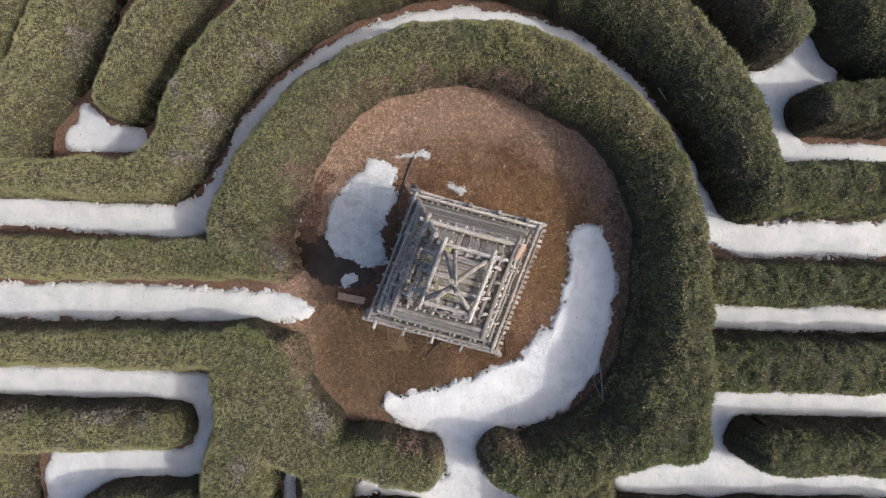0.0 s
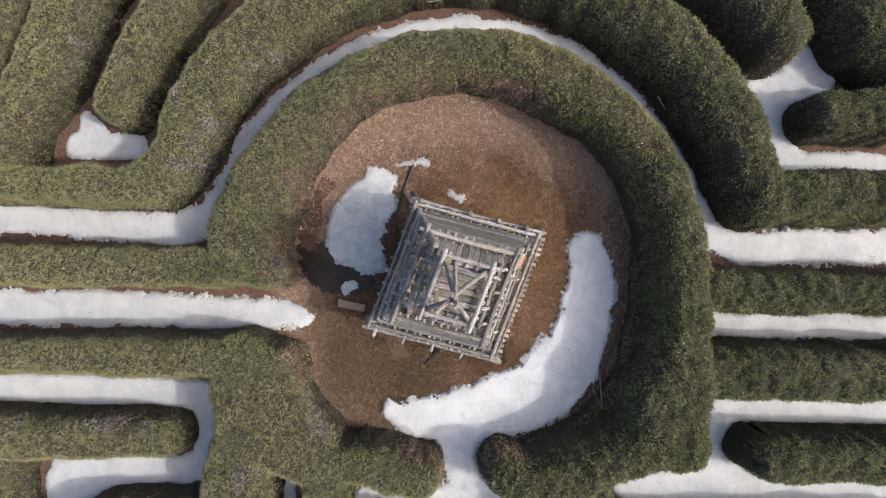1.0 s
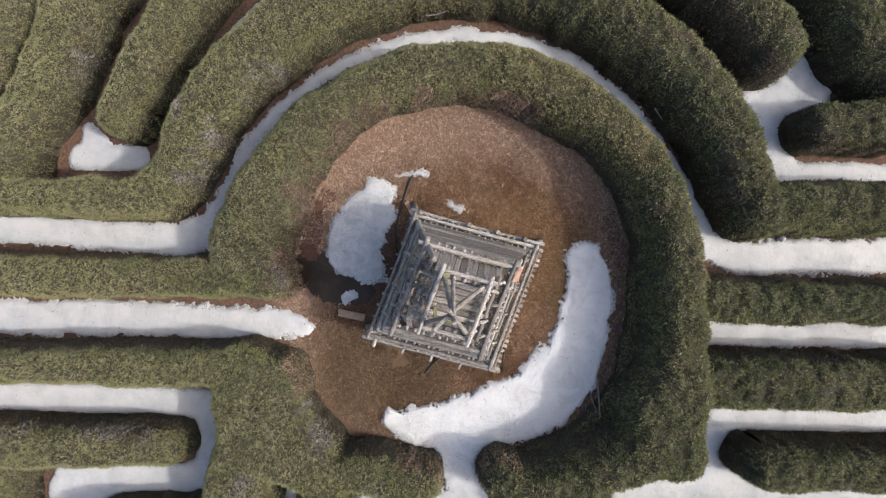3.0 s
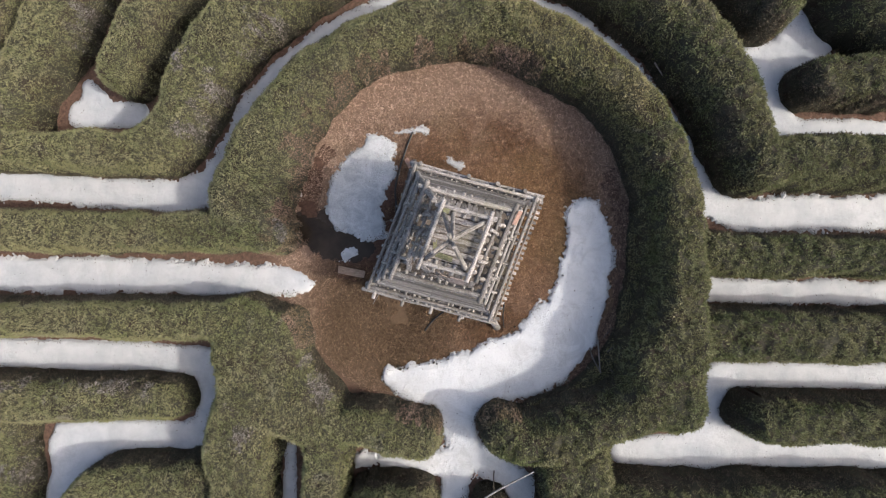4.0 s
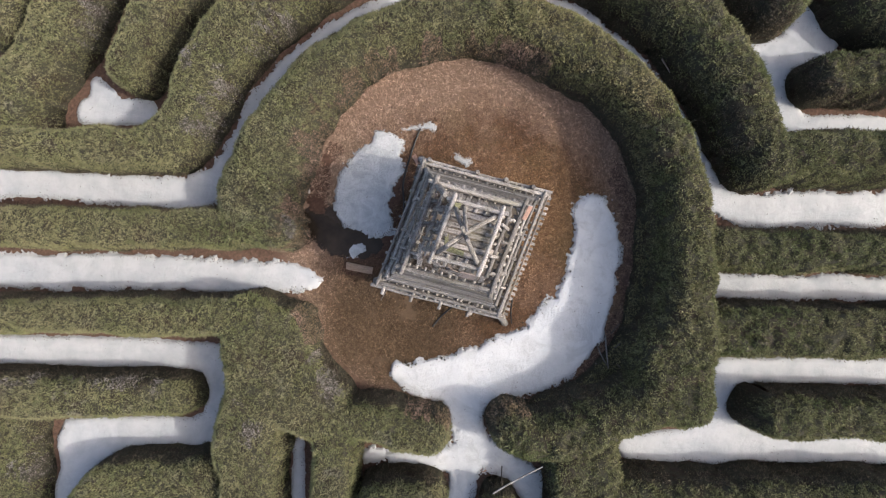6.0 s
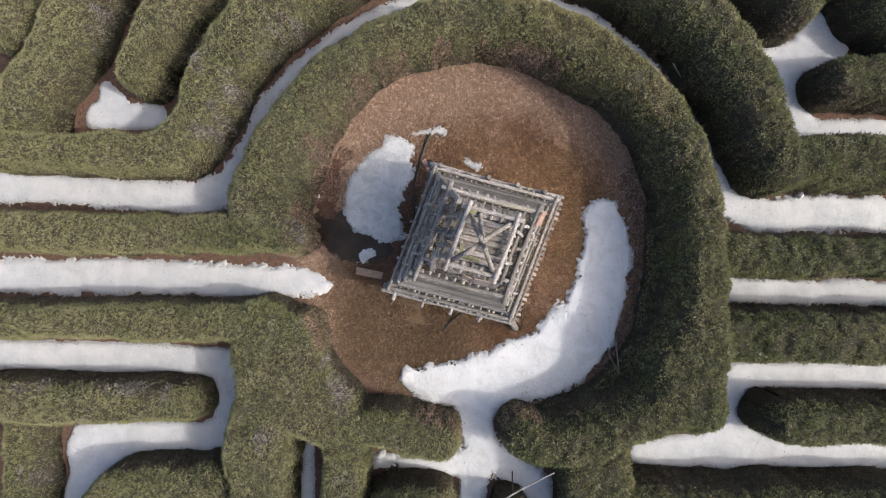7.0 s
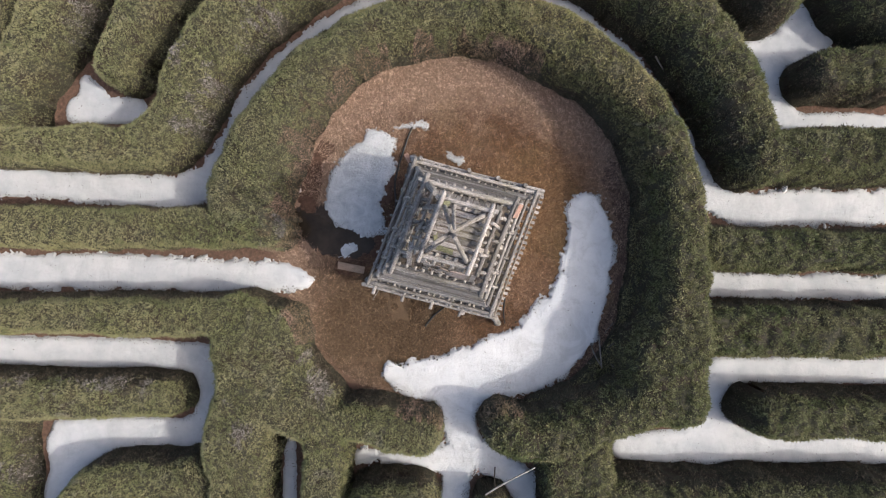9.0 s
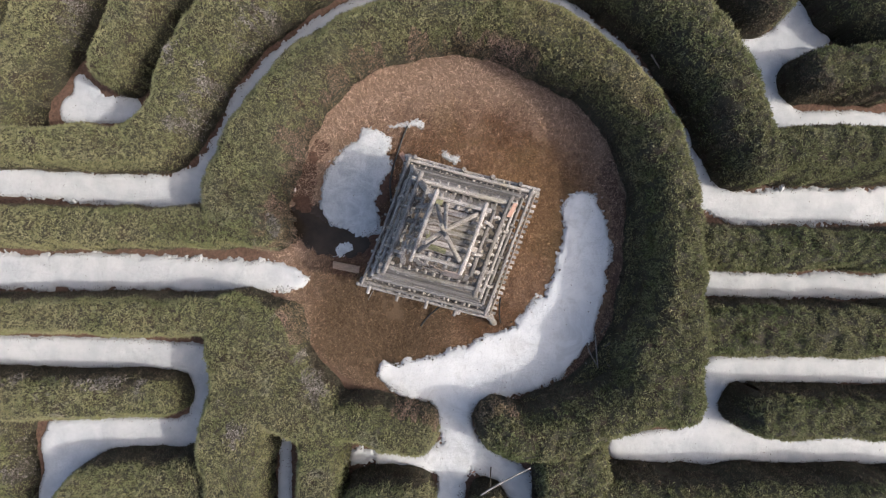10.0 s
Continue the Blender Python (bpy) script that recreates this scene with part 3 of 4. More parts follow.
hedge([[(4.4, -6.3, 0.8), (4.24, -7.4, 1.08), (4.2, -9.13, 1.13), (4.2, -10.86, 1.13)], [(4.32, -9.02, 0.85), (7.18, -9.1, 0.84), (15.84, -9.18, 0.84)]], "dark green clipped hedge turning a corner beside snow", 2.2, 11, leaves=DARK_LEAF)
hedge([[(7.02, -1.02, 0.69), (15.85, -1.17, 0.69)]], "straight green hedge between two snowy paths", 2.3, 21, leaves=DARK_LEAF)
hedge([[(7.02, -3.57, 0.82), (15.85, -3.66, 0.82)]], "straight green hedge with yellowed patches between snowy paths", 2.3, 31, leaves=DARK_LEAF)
hedge([[(-5.46, -0.36, 0.68), (-9.28, -0.32, 0.68), (-13.62, -0.23, 0.68), (-16.23, -0.18, 0.68)]], "straight olive hedge running up to the ring hedge", 1.8, 41)
hedge([[(-16.23, -3.05, 0.67), (-10.15, -3.05, 0.67), (-5.6, -3.25, 0.72), (-5.3, -4.6, 1.05), (-4.5, -5.6, 1.0), (-3.5, -6.35, 0.75), (-2.6, -6.4, 0.66), (-1.3, -6.7, 0.7), (-0.6, -6.85, 0.68)],
       [(-6.2, -3.4, 1.0), (-6.2, -4.2, 1.08), (-6.0, -4.8, 1.1), (-6.2, -5.9, 1.08), (-6.4, -6.6, 1.05), (-6.4, -7.3, 1.08), (-6.33, -8.5, 0.95), (-6.33, -10.85, 0.9)],
       [(-4.0, -6.1, 0.85), (-3.7, -6.87, 0.78), (-3.77, -10.86, 0.71)], [(-5.5, -5.5, 1.0), (-4.0, -6.3, 0.8)]], "branching olive hedge edging the clearing, browned in places", 2.2, 51)
hedge([[(-2.35, -9.08, 0.75), (-0.88, -9.1, 0.78)], [(-1.66, -9.25, 0.78), (-1.66, -10.86, 0.87)]], "short shaded hedge block beside a snowy path", 2.2, 61, 0.0, 0.32)
hedge([[(1.6, -9.2, 0.5), (1.66, -9.75, 0.72), (1.64, -10.86, 0.85)]], "tapering dark hedge between two forking snowy paths", 1.9, 71)
hedge([[(-16.23, -5.62, 0.7), (-11.02, -5.7, 0.7), (-8.95, -5.75, 0.7)]], "olive hedge with a rounded end circled by snow", 1.75, 81)
hedge([[(-14.25, -5.8, 0.75), (-14.25, -10.85, 0.8)]], "low hedge with a grey dry patch at its edge", 1.05, 86)
hedge([[(-10.8, -8.62, 1.02), (-8.07, -8.72, 1.0)], [(-11.25, -8.95, 0.98), (-11.95, -10.9, 1.1)], [(-8.04, -8.6, 0.97), (-8.04, -10.85, 0.97)]], "dense hedge block with a rounded corner beside snow", 1.88, 91)
hedge([[(-16.12, 2.55, 0.6), (-14.3, 2.36, 0.66), (-10.94, 2.27, 0.68), (-9.1, 2.32, 0.74), (-8.35, 3.13, 0.78), (-7.71, 4.55, 0.88), (-6.99, 5.69, 0.95), (-5.89, 6.78, 0.94), (-4.3, 7.9, 0.88), (-2.26, 8.7, 0.8), (-0.47, 9.09, 0.77), (1.15, 9.2, 0.79)]],
      "curved olive hedge with grey dry patches along the path", 2.18, 101)
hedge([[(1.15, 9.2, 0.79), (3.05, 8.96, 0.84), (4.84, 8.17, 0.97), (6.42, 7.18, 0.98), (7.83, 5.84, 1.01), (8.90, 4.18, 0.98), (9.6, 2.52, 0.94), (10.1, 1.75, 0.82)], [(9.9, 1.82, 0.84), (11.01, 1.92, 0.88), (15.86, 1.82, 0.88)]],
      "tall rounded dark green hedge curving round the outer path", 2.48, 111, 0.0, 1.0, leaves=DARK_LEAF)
hedge([[(-13.9, 2.5, 0.8), (-13.9, 4.1, 0.82), (-12.85, 5.9, 0.98), (-12.05, 7.63, 0.98), (-11.15, 9.33, 0.98), (-9.6, 11.43, 0.95)]], "broad olive hedge strip with bare twigs at its edge", 1.6, 121)
hedge([[(-10.22, 4.75, 0.7), (-9.5, 6.32, 0.72), (-8.5, 8.0, 0.72), (-7.25, 9.62, 0.8), (-5.5, 11.25, 0.84)]], "olive hedge strip ending above a snow patch", 2.0, 131)
hedge([[(-14.74, 6.53, 0.86), (-13.87, 8.25, 0.86), (-12.67, 9.98, 0.86)]], "brownish hedge strip at the edge of the maze", 1.6, 141)
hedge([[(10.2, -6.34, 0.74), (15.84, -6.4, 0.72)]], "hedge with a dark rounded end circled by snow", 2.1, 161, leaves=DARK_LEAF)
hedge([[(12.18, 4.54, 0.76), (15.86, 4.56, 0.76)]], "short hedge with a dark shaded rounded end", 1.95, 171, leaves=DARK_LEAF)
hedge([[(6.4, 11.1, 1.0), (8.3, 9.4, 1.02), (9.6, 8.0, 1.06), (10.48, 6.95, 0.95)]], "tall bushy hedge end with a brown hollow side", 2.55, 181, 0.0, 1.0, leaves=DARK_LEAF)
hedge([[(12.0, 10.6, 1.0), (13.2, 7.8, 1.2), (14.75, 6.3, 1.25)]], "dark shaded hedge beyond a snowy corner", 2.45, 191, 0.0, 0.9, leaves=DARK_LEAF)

hedge([[(6.65, 0.3, 0.2), (6.6, -0.5, 0.3), (6.55, -1.5, 0.35), (6.4, -3.2, 0.45), (5.7, -4.75, 0.45), (4.5, -5.85, 0.42), (3.0, -6.3, 0.3)]], "low ragged growth at the shaded foot of the ring hedge", 0.6, 201, 0.0, 0.5, leaves=GREEN_LEAF)

# ---- dead grass of the clearing ----
MARSH = [[(-4.7, 0.1, 0.55), (-3.9, -0.35, 0.8), (-3.0, -0.6, 0.85), (-2.3, -0.6, 0.6)], [(-3.2, -0.4, 0.7), (-1.9, 1.2, 0.35)]]


def grass(count):
    """Matted dead blades inside the ring hedge."""
    r = 6.2 * np.sqrt(rng.random(count))
    a = rng.random(count) * 2 * math.pi
    base = np.stack([0.6 + r * np.cos(a), -0.4 + r * np.sin(a), np.full(count, -0.005)], 1)
    thick = value_noise(base[:, 0] * 1.5, base[:, 1] * 1.5, 77) * 0.7 + value_noise(base[:, 0] * 5, base[:, 1] * 5, 78) * 0.5
    soaked_part = plan_distance(base[:, 0], base[:, 1], MARSH) + (value_noise(base[:, 0] * 5, base[:, 1] * 5, 79) - 0.5) * 0.4
    base = base[(thick > 0.2) & (soaked_part > 0)]
    m = len(base)
    axis = rng.normal(0, 1, (m, 3)) * (1, 1, 0.25) + (0, 0, 0.55)
    axis /= np.linalg.norm(axis, axis=1)[:, None]
    flat = np.cross(axis, rng.normal(0, 1, (m, 3)))
    flat /= np.linalg.norm(flat, axis=1)[:, None]
    length = rng.uniform(0.05, 0.15, (m, 1))
    tri = np.stack([base - flat * 0.007, base + flat * 0.007, base + axis * length], 1).reshape(-1, 3)
    return mesh_from("grass", tri, np.arange(3 * m).reshape(-1, 3), GRASS, False)


tagged(new("grass", grass(260000)), "matted brown dead grass of the round clearing", "grass", kind="stuff")

# ---- wet soil and the puddle ----
n = Nodes("wet_soil", 0.8, 0.15)
WET = n.paint(n.ramp(n.noise(7, 5, 0.75), (0.3, (0.022, 0.017, 0.014)), (0.7, (0.06, 0.046, 0.037))))
n.bump(n.noise(25, 4), 0.7, 0.03)

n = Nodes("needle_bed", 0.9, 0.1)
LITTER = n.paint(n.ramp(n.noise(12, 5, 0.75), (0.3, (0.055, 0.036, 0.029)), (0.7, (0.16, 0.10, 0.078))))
n.bump(n.noise(34, 4), 0.8, 0.04)

level = 0.004


def soaked(x, y, d):
    d = d + (value_noise(x * 1.6, y * 1.6, 15) - 0.5) * 0.5 + (value_noise(x * 6, y * 6, 16) - 0.5) * 0.3 + (value_noise(x * 20, y * 20, 17) - 0.5) * 0.2
    return d, lambda e: np.where(e < 0, level, -0.03 - e * 0.2)


# Dark brown strip along the inner foot of the ring hedge.
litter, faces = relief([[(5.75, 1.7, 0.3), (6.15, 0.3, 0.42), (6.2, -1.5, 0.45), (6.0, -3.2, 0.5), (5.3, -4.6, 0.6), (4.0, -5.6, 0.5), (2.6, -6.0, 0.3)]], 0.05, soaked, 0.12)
tagged(new("litter", mesh_from("litter", litter, faces, LITTER)), "dark brown litter at the foot of the hedge", "litter", kind="stuff")
co, quads = relief(MARSH, 0.05, soaked, 0.12)
tagged(new("wet_soil", mesh_from("wet_soil", co, quads, WET)), "dark soaked soil round the puddle", "soil", kind="stuff")

n = Nodes("damp_soil", 0.9, 0.1)
DAMP = n.paint(n.ramp(n.noise(9, 5, 0.75), (0.3, (0.045, 0.026, 0.019)), (0.7, (0.125, 0.072, 0.05))))
n.bump(n.noise(30, 4), 0.7, 0.03)
level = 0.0085
co, quads = relief([[(-4.7, 0.7, 0.45), (-4.4, 1.6, 0.4), (-4.0, 2.3, 0.3)], [(-1.9, 1.9, 0.25), (-1.75, 0.8, 0.4), (-2.2, -1.2, 0.4), (-3.3, -1.6, 0.3)]], 0.05, soaked, 0.12)
tagged(new("damp_soil", mesh_from("damp_soil", co, quads, DAMP)), "damp reddish bare soil beside the melting snow", "soil", kind="stuff")


def still(x, y, d):
    d = d + (value_noise(x * 2.1, y * 2.1, 5) - 0.5) * 0.3 + (value_noise(x * 6, y * 6, 6) - 0.5) * 0.12
    return d, lambda e: np.full(x.shape, 0.015)


co, quads = relief([[(-4.75, 0.05, 0.3), (-4.1, -0.4, 0.5), (-3.3, -0.8, 0.5), (-2.6, -0.85, 0.3)]], 0.05, still, 0.0)
tagged(new("puddle", mesh_from("puddle", co, quads, WATER)), "shallow dark meltwater puddle on the brown ground", "puddle")

# ---- the wooden tower ----
CENTRE = Vector((0.32, -0.68, 0))
ALONG, UP = Vector((0.966, -0.259, 0)), Vector((0.36, 0.933, 0))
tower = thing("lookout_tower", CENTRE, "weathered grey log lookout tower of stacked railed platforms on dead grass", "tower")


def at(a, b, z):
    """A place in the tower's own skewed square plan."""
    return CENTRE + ALONG * a + UP * b + Vector((0, 0, z))


def log(name, p, q, r0, r1=None, parent=tower, material=LOG, label="", **more):
    return part(name, log_mesh(at(*p), at(*q), r0, r1, **more), material, parent, label)


def plank(name, p, q, across, width, thick, parent=tower, material=BOARD, label=""):
    return part(name, board_mesh(at(*p), at(*q), across, width, thick), material, parent, label)


CORNERS = ((-1, -1), (1, -1), (1, 1), (-1, 1))
SIDES = tuple(zip(CORNERS, CORNERS[1:] + CORNERS[:1]))
SOUTH, EAST, NORTH, WEST = range(4)


def half(z):
    """Half the width of the battered body at a height."""
    return 1.8 - 0.29 * (z - 1.9) if z < 4.5 else 1.04 - 0.33 * (z - 4.5)


def on_face(side, along, z, out=0.0):
    """A place on one battered face: along it, at a height, and so far out of it."""
    h = half(z) + out
    return ((along, -h * 1.03, z), (h, along, z), (along, h * 1.03, z), (-h, along, z))[side]


def core(name, z, label):
    """The floor on which one storey's open framing stands."""
    h = half(z) - 0.08
    return part(name, board_mesh(at(-h, 0, z), at(h, 0, z), UP, 2.06 * h, 0.06), BARK, tower, label)


lower_tier = core("lower_tier", 1.76, "battered lower storey boarded with wide planks")
upper_tier = core("upper_tier", 4.46, "battered upper storey of boards and poles")


def slope(side, z0, z1):
    """The way up a face."""
    p, q = at(*on_face(side, 0, z0)), at(*on_face(side, 0, z1))
    return q - p


# wide planks laid along the lower storey's faces, slightly lapped and uneven
for side in (SOUTH, NORTH, WEST):
    rows = 11
    for k in range(rows):
        z = 1.95 + (k + 0.5) * 2.5 / rows
        h = half(z)
        cuts = [-h, random.uniform(-0.6, 0.7) * h, h] if random.random() < 0.7 else [-h, h]
        for c0, c1 in zip(cuts, cuts[1:]):
            if side == WEST and random.random() < 0.5:
                continue
            out = random.uniform(-0.012, 0.02)
            plank("wall_plank", on_face(side, c0 + 0.012, z + random.uniform(-0.02, 0.02), out), on_face(side, c1 - 0.012, z + random.uniform(-0.02, 0.02), out + random.uniform(-0.012, 0.012)), slope(side, 2, 4), random.uniform(0.2, 0.235), 0.035, lower_tier, random.choice((BOARD, LOG)) if side == WEST else random.choice((BOARD, BOARD, LOG)))
# boards that run up the upper storey's faces
for side in (NORTH, SOUTH, WEST, EAST):
    count = 14
    for k in range(count):
        c = -1.06 + (k + 0.5) * 2.12 / count
        top = min(6.35, 4.5 + (1.04 - abs(c)) / 0.33)
        if top < 4.75 or random.random() < (0.0, 0.55, 0.25, 0.5)[(NORTH, EAST, SOUTH, WEST).index(side)]:
            continue
        out = random.uniform(-0.015, 0.015)
        plank("face_board", on_face(side, c, 4.55, out), on_face(side, c + random.uniform(-0.015, 0.015), top if side == NORTH else random.uniform(4.9, top) if random.random() < 0.4 and top > 5.2 else top, out), ALONG if side in (NORTH, SOUTH) else UP, random.uniform(0.125, 0.15), 0.03, upper_tier, BOARD)
# odd boards and pole ends nailed over the shaded faces
for k in range(74):
    z = random.uniform(2.2, 6.1)
    if 4.3 < z < 4.8:
        continue
    body = lower_tier if z < 4.5 else upper_tier
    c = random.uniform(-0.9, 0.9) * half(z)
    if random.random() < 0.55:
        plank("odd_board", on_face(WEST, c, z - 0.22, 0.05), on_face(WEST, c + random.uniform(-0.1, 0.1), z + 0.25, 0.07), UP, random.uniform(0.07, 0.14), 0.035, body, random.choice((BOARD, LOG)))
    else:
        plank("odd_board", on_face(WEST, c - 0.25, z, 0.06), on_face(WEST, c + random.uniform(0.1, 0.35), z + random.uniform(-0.05, 0.1), 0.08), slope(WEST, z, z + 0.1), random.uniform(0.07, 0.12), 0.035, body, random.choice((BOARD, LOG)))

# rings of rails that close each storey, with log ends standing out below them
lower_rail = log("lower_ring", (-2.0, -1.95, 2.16), (2.0, -1.95, 2.2), 0.062, 0.055)
middle_rail = log("middle_ring", (-1.4, -1.2, 4.66), (1.36, -1.18, 4.7), 0.078, 0.068)
upper_rail = log("upper_ring", (-0.62, -0.69, 6.53), (0.66, -0.7, 6.55), 0.058, 0.052)
for body, z, ha, hb, over, r in ((lower_rail, 2.18, 1.9, 1.95, 0.1, 0.06), (middle_rail, 4.68, 1.2, 1.19, 0.2, 0.075), (upper_rail, 6.54, 0.57, 0.7, 0.16, 0.058)):
    for side, ((a0, b0), (a1, b1)) in enumerate(SIDES):
        da, db = (a1 - a0) / 2, (b1 - b0) / 2
        lift = 0.06 * abs(db)
        if side != SOUTH:
            log("rail", (a0 * ha - da * over, b0 * hb - db * over, z + lift + random.uniform(-0.03, 0.03)), (a1 * ha + da * over, b1 * hb + db * over, z + lift), r, r * 0.86, body)
        length = 2 * (ha if da else hb)
        steps = int(length / 0.2)
        for k in range(steps):
            t = (k + 0.5) / steps + random.uniform(-0.012, 0.012)
            if body is lower_rail and side in (EAST, WEST) and k % 2:
                continue
            inner, outer = 0.16, random.uniform(0.07, 0.13)
            p = [a0 * ha + (a1 - a0) * ha * t, b0 * hb + (b1 - b0) * hb * t]
            axis = 1 if da else 0
            sign = b0 if da else a0
            q = list(p)
            p[axis] -= sign * inner
            q[axis] += sign * outer
            q[1 - axis] += random.uniform(-0.03, 0.03)
            log("peg", (p[0], p[1], z - 0.07), (q[0], q[1], z - 0.13 + random.uniform(-0.03, 0.03)), random.uniform(0.038, 0.052), parent=body, sides=7, rings=2, bend=0.01)
# the planked top, with gaps between its boards
top_deck = part("top_deck", board_mesh(at(-0.56, 0, 6.37), at(0.56, 0, 6.37), UP, 1.34, 0.03), BARK, tower)
for k in range(9):
    b = -0.69 + (k + 0.5) * 1.38 / 9
    plank("deck_board", (-0.6 + random.uniform(-0.03, 0.03), b, 6.415 + random.uniform(-0.01, 0.01)), (0.6 + random.uniform(-0.03, 0.03), b + random.uniform(-0.015, 0.015), 6.415), UP, random.uniform(0.105, 0.125), 0.04, top_deck)
plank("mossy_board", (-0.3, -0.42, 6.445), (0.1, -0.45, 6.45), UP, 0.12, 0.03, top_deck, MOSSY, "moss-grown greenish board")
plank("mossy_board", (-0.44, -0.1, 6.45), (-0.32, -0.42, 6.45), ALONG, 0.09, 0.03, top_deck, MOSSY, "moss-grown greenish board")
plank("mossy_board", (-0.5, 0.58, 6.62), (-0.36, 0.6, 6.62), UP, 0.12, 0.04, top_deck, MOSSY, "moss-grown greenish board")

# corner legs in two lengths, and the poles that meet above the top
for (a, b), (fa, fb) in zip(CORNERS, ((-2.15, -2.1), (2.5, -2.38), (2.3, 2.25), (-2.2, 2.35))):
    log("leg", (fa, fb, 0), (a * 1.72, b * 1.78, 2.1), 0.125, 0.1)
for p, q in (((-1.72, 1.76, 2.15), (-1.45, 1.5, 3.0)), ((-1.5, 1.5, 3.1), (-1.2, 1.24, 4.3)), ((-1.1, 1.1, 4.7), (-0.82, 0.86, 5.5))):
    log("leg", p, q, 0.09, 0.075)
for a, b, over, top in ((-1, 1, 0.10, 8.55), (1, 1, 0.30, 8.8), (1, -1, 0.12, 8.5), (-1, -1, 0.02, 8.3)):
    log("roof_pole", (a * 0.5, b * 0.6, 6.4), (-a * over * 0.9 - 0.08, -b * over - 0.08, top), 0.058, 0.046)
log("roof_pole", (-0.28, 0.62, 6.4), (-0.06, -0.05, 8.35), 0.05, 0.045)

# poles stacked along the two long faces, tied by short cross pieces
for z in (2.6, 3.25, 4.0, 5.15):
    h = half(z)
    for side in (EAST, WEST):
        log("wall_pole", on_face(side, -h * 1.06, z, 0.07), on_face(side, h * 1.04, z + random.uniform(-0.05, 0.05), 0.07), 0.062, 0.052, parent=lower_tier if z < 4.5 else upper_tier)
for z, places in ((2.95, (-1.1, -0.2, 0.75)), (3.6, (-0.7, 0.5)), (4.35, (-0.9, 0.05, 0.8)), (5.5, (-0.3, 0.45)), (4.9, (-0.75, 0.1, 0.7))):
    for side in (EAST, WEST):
        for c in places:
            log("tie", on_face(side, c, z - 0.32, 0.15), on_face(side, c + random.uniform(-0.03, 0.03), z + 0.32, 0.13), 0.045, parent=lower_tier if z < 4.5 else upper_tier, sides=7, rings=2)
for k in range(15):  # short pieces like ladder rungs between the stacked poles
    c = -1.45 + k * 0.205
    for z in (2.92, 3.6, 4.3, 5.5):
        for side, chance in ((EAST, 0.75), (WEST, 0.5)):
            if abs(c) < half(z) * 0.95 and random.random() < chance:
                log("rung", on_face(side, c + random.uniform(-0.03, 0.03), z - 0.14, 0.03), on_face(side, c + random.uniform(-0.03, 0.03), z + 0.12, 0.05), random.uniform(0.03, 0.045), parent=lower_tier if z < 4.5 else upper_tier, sides=6, rings=3)

# the open gallery at the foot: floor, outer poles, posts and joist ends
gallery = part("gallery_floor", board_mesh(at(-1.9, 0, 1.62), at(1.9, 0, 1.62), UP, 3.9, 0.05), BARK, tower)
for b in (-1.9, -1.72, 1.74, 1.9):
    plank("deck_board", (-1.95, b, 1.68), (2.1, b + random.uniform(-0.02, 0.02), 1.68), UP, 0.15, 0.04, gallery)
for b in (-2.08, 2.08):
    log("outer_pole", (-2.1, b, 1.93), (2.15, b + 0.02, 1.96), 0.062, 0.055, gallery)
for k in range(26):  # slanting pickets between the outer pole and the rail
    a = -1.85 + k * 0.148
    for b in (-1, 1):
        if random.random() < 0.85:
            log("picket", (a, b * 2.05, 1.72), (a + random.uniform(0.03, 0.12), b * 1.97, 2.16), random.uniform(0.02, 0.03), parent=gallery, sides=6, rings=2)
for a in (-1.75, -0.25, 0.65, 1.5):
    log("post", (a, 2.06, 1.0), (a, 2.08, 2.28), 0.075, 0.07, gallery)
for a in (-1.7, -0.8, 0.1, 1.0):
    log("joist", (a, -1.2, 1.86), (a + 0.04, -2.3, 1.98), 0.06, 0.055, gallery)
for b in (-1.5, -0.5, 0.5, 1.5):
    log("joist", (-1.9, b, 1.5), (2.0, b, 1.5), 0.07, 0.06, gallery)
for (a0, b0), (a1, b1) in SIDES:
    for k in range(9):
        if random.random() > 0.06:
            z = 0.12 + k * 0.165
            plank("wall_board", (a0 * 1.62, b0 * 1.68, z), (a1 * 1.62, b1 * 1.68, z + random.uniform(-0.02, 0.02)), (0, 0, 1), 0.15, 0.03, gallery)
for k in range(24):  # board ends along the open side
    b = -1.9 + k * 0.166
    plank("board_end", (1.9, b, 1.92), (2.19 + random.uniform(-0.02, 0.03), b - 0.01, 1.86), UP, 0.09, 0.05, gallery)
log("edge_pole", (2.04, -1.98, 2.06), (2.04, 1.94, 2.08), 0.032, 0.028, gallery, BARK)

# repairs and loose pieces
plank("panel", on_face(SOUTH, 0.24, 4.95, 0.05), on_face(SOUTH, 0.64, 4.95, 0.05), slope(SOUTH, 4.8, 5.2), 0.42, 0.04, upper_tier, wood_material("pale_panel", (0.25, 0.2, 0.18), (0.46, 0.39, 0.36)), "pale square of newer board")
plank("new_rail", (1.3, 0.82, 4.8), (1.34, 1.2, 4.82), ALONG, 0.11, 0.06, middle_rail, FRESH, "short reddish piece of new timber")
for k in range(16):
    z = random.uniform(4.7, 5.5)
    c = random.uniform(-0.75, 0.15)
    plank("broken_board", on_face(SOUTH, c, z, 0.05), on_face(SOUTH, c + random.uniform(0.12, 0.3), z + random.uniform(-0.1, 0.1), 0.06), slope(SOUTH, 4.8, 5.2), random.uniform(0.07, 0.13), 0.025, upper_tier, random.choice((BOARD, LOG, BARK)))

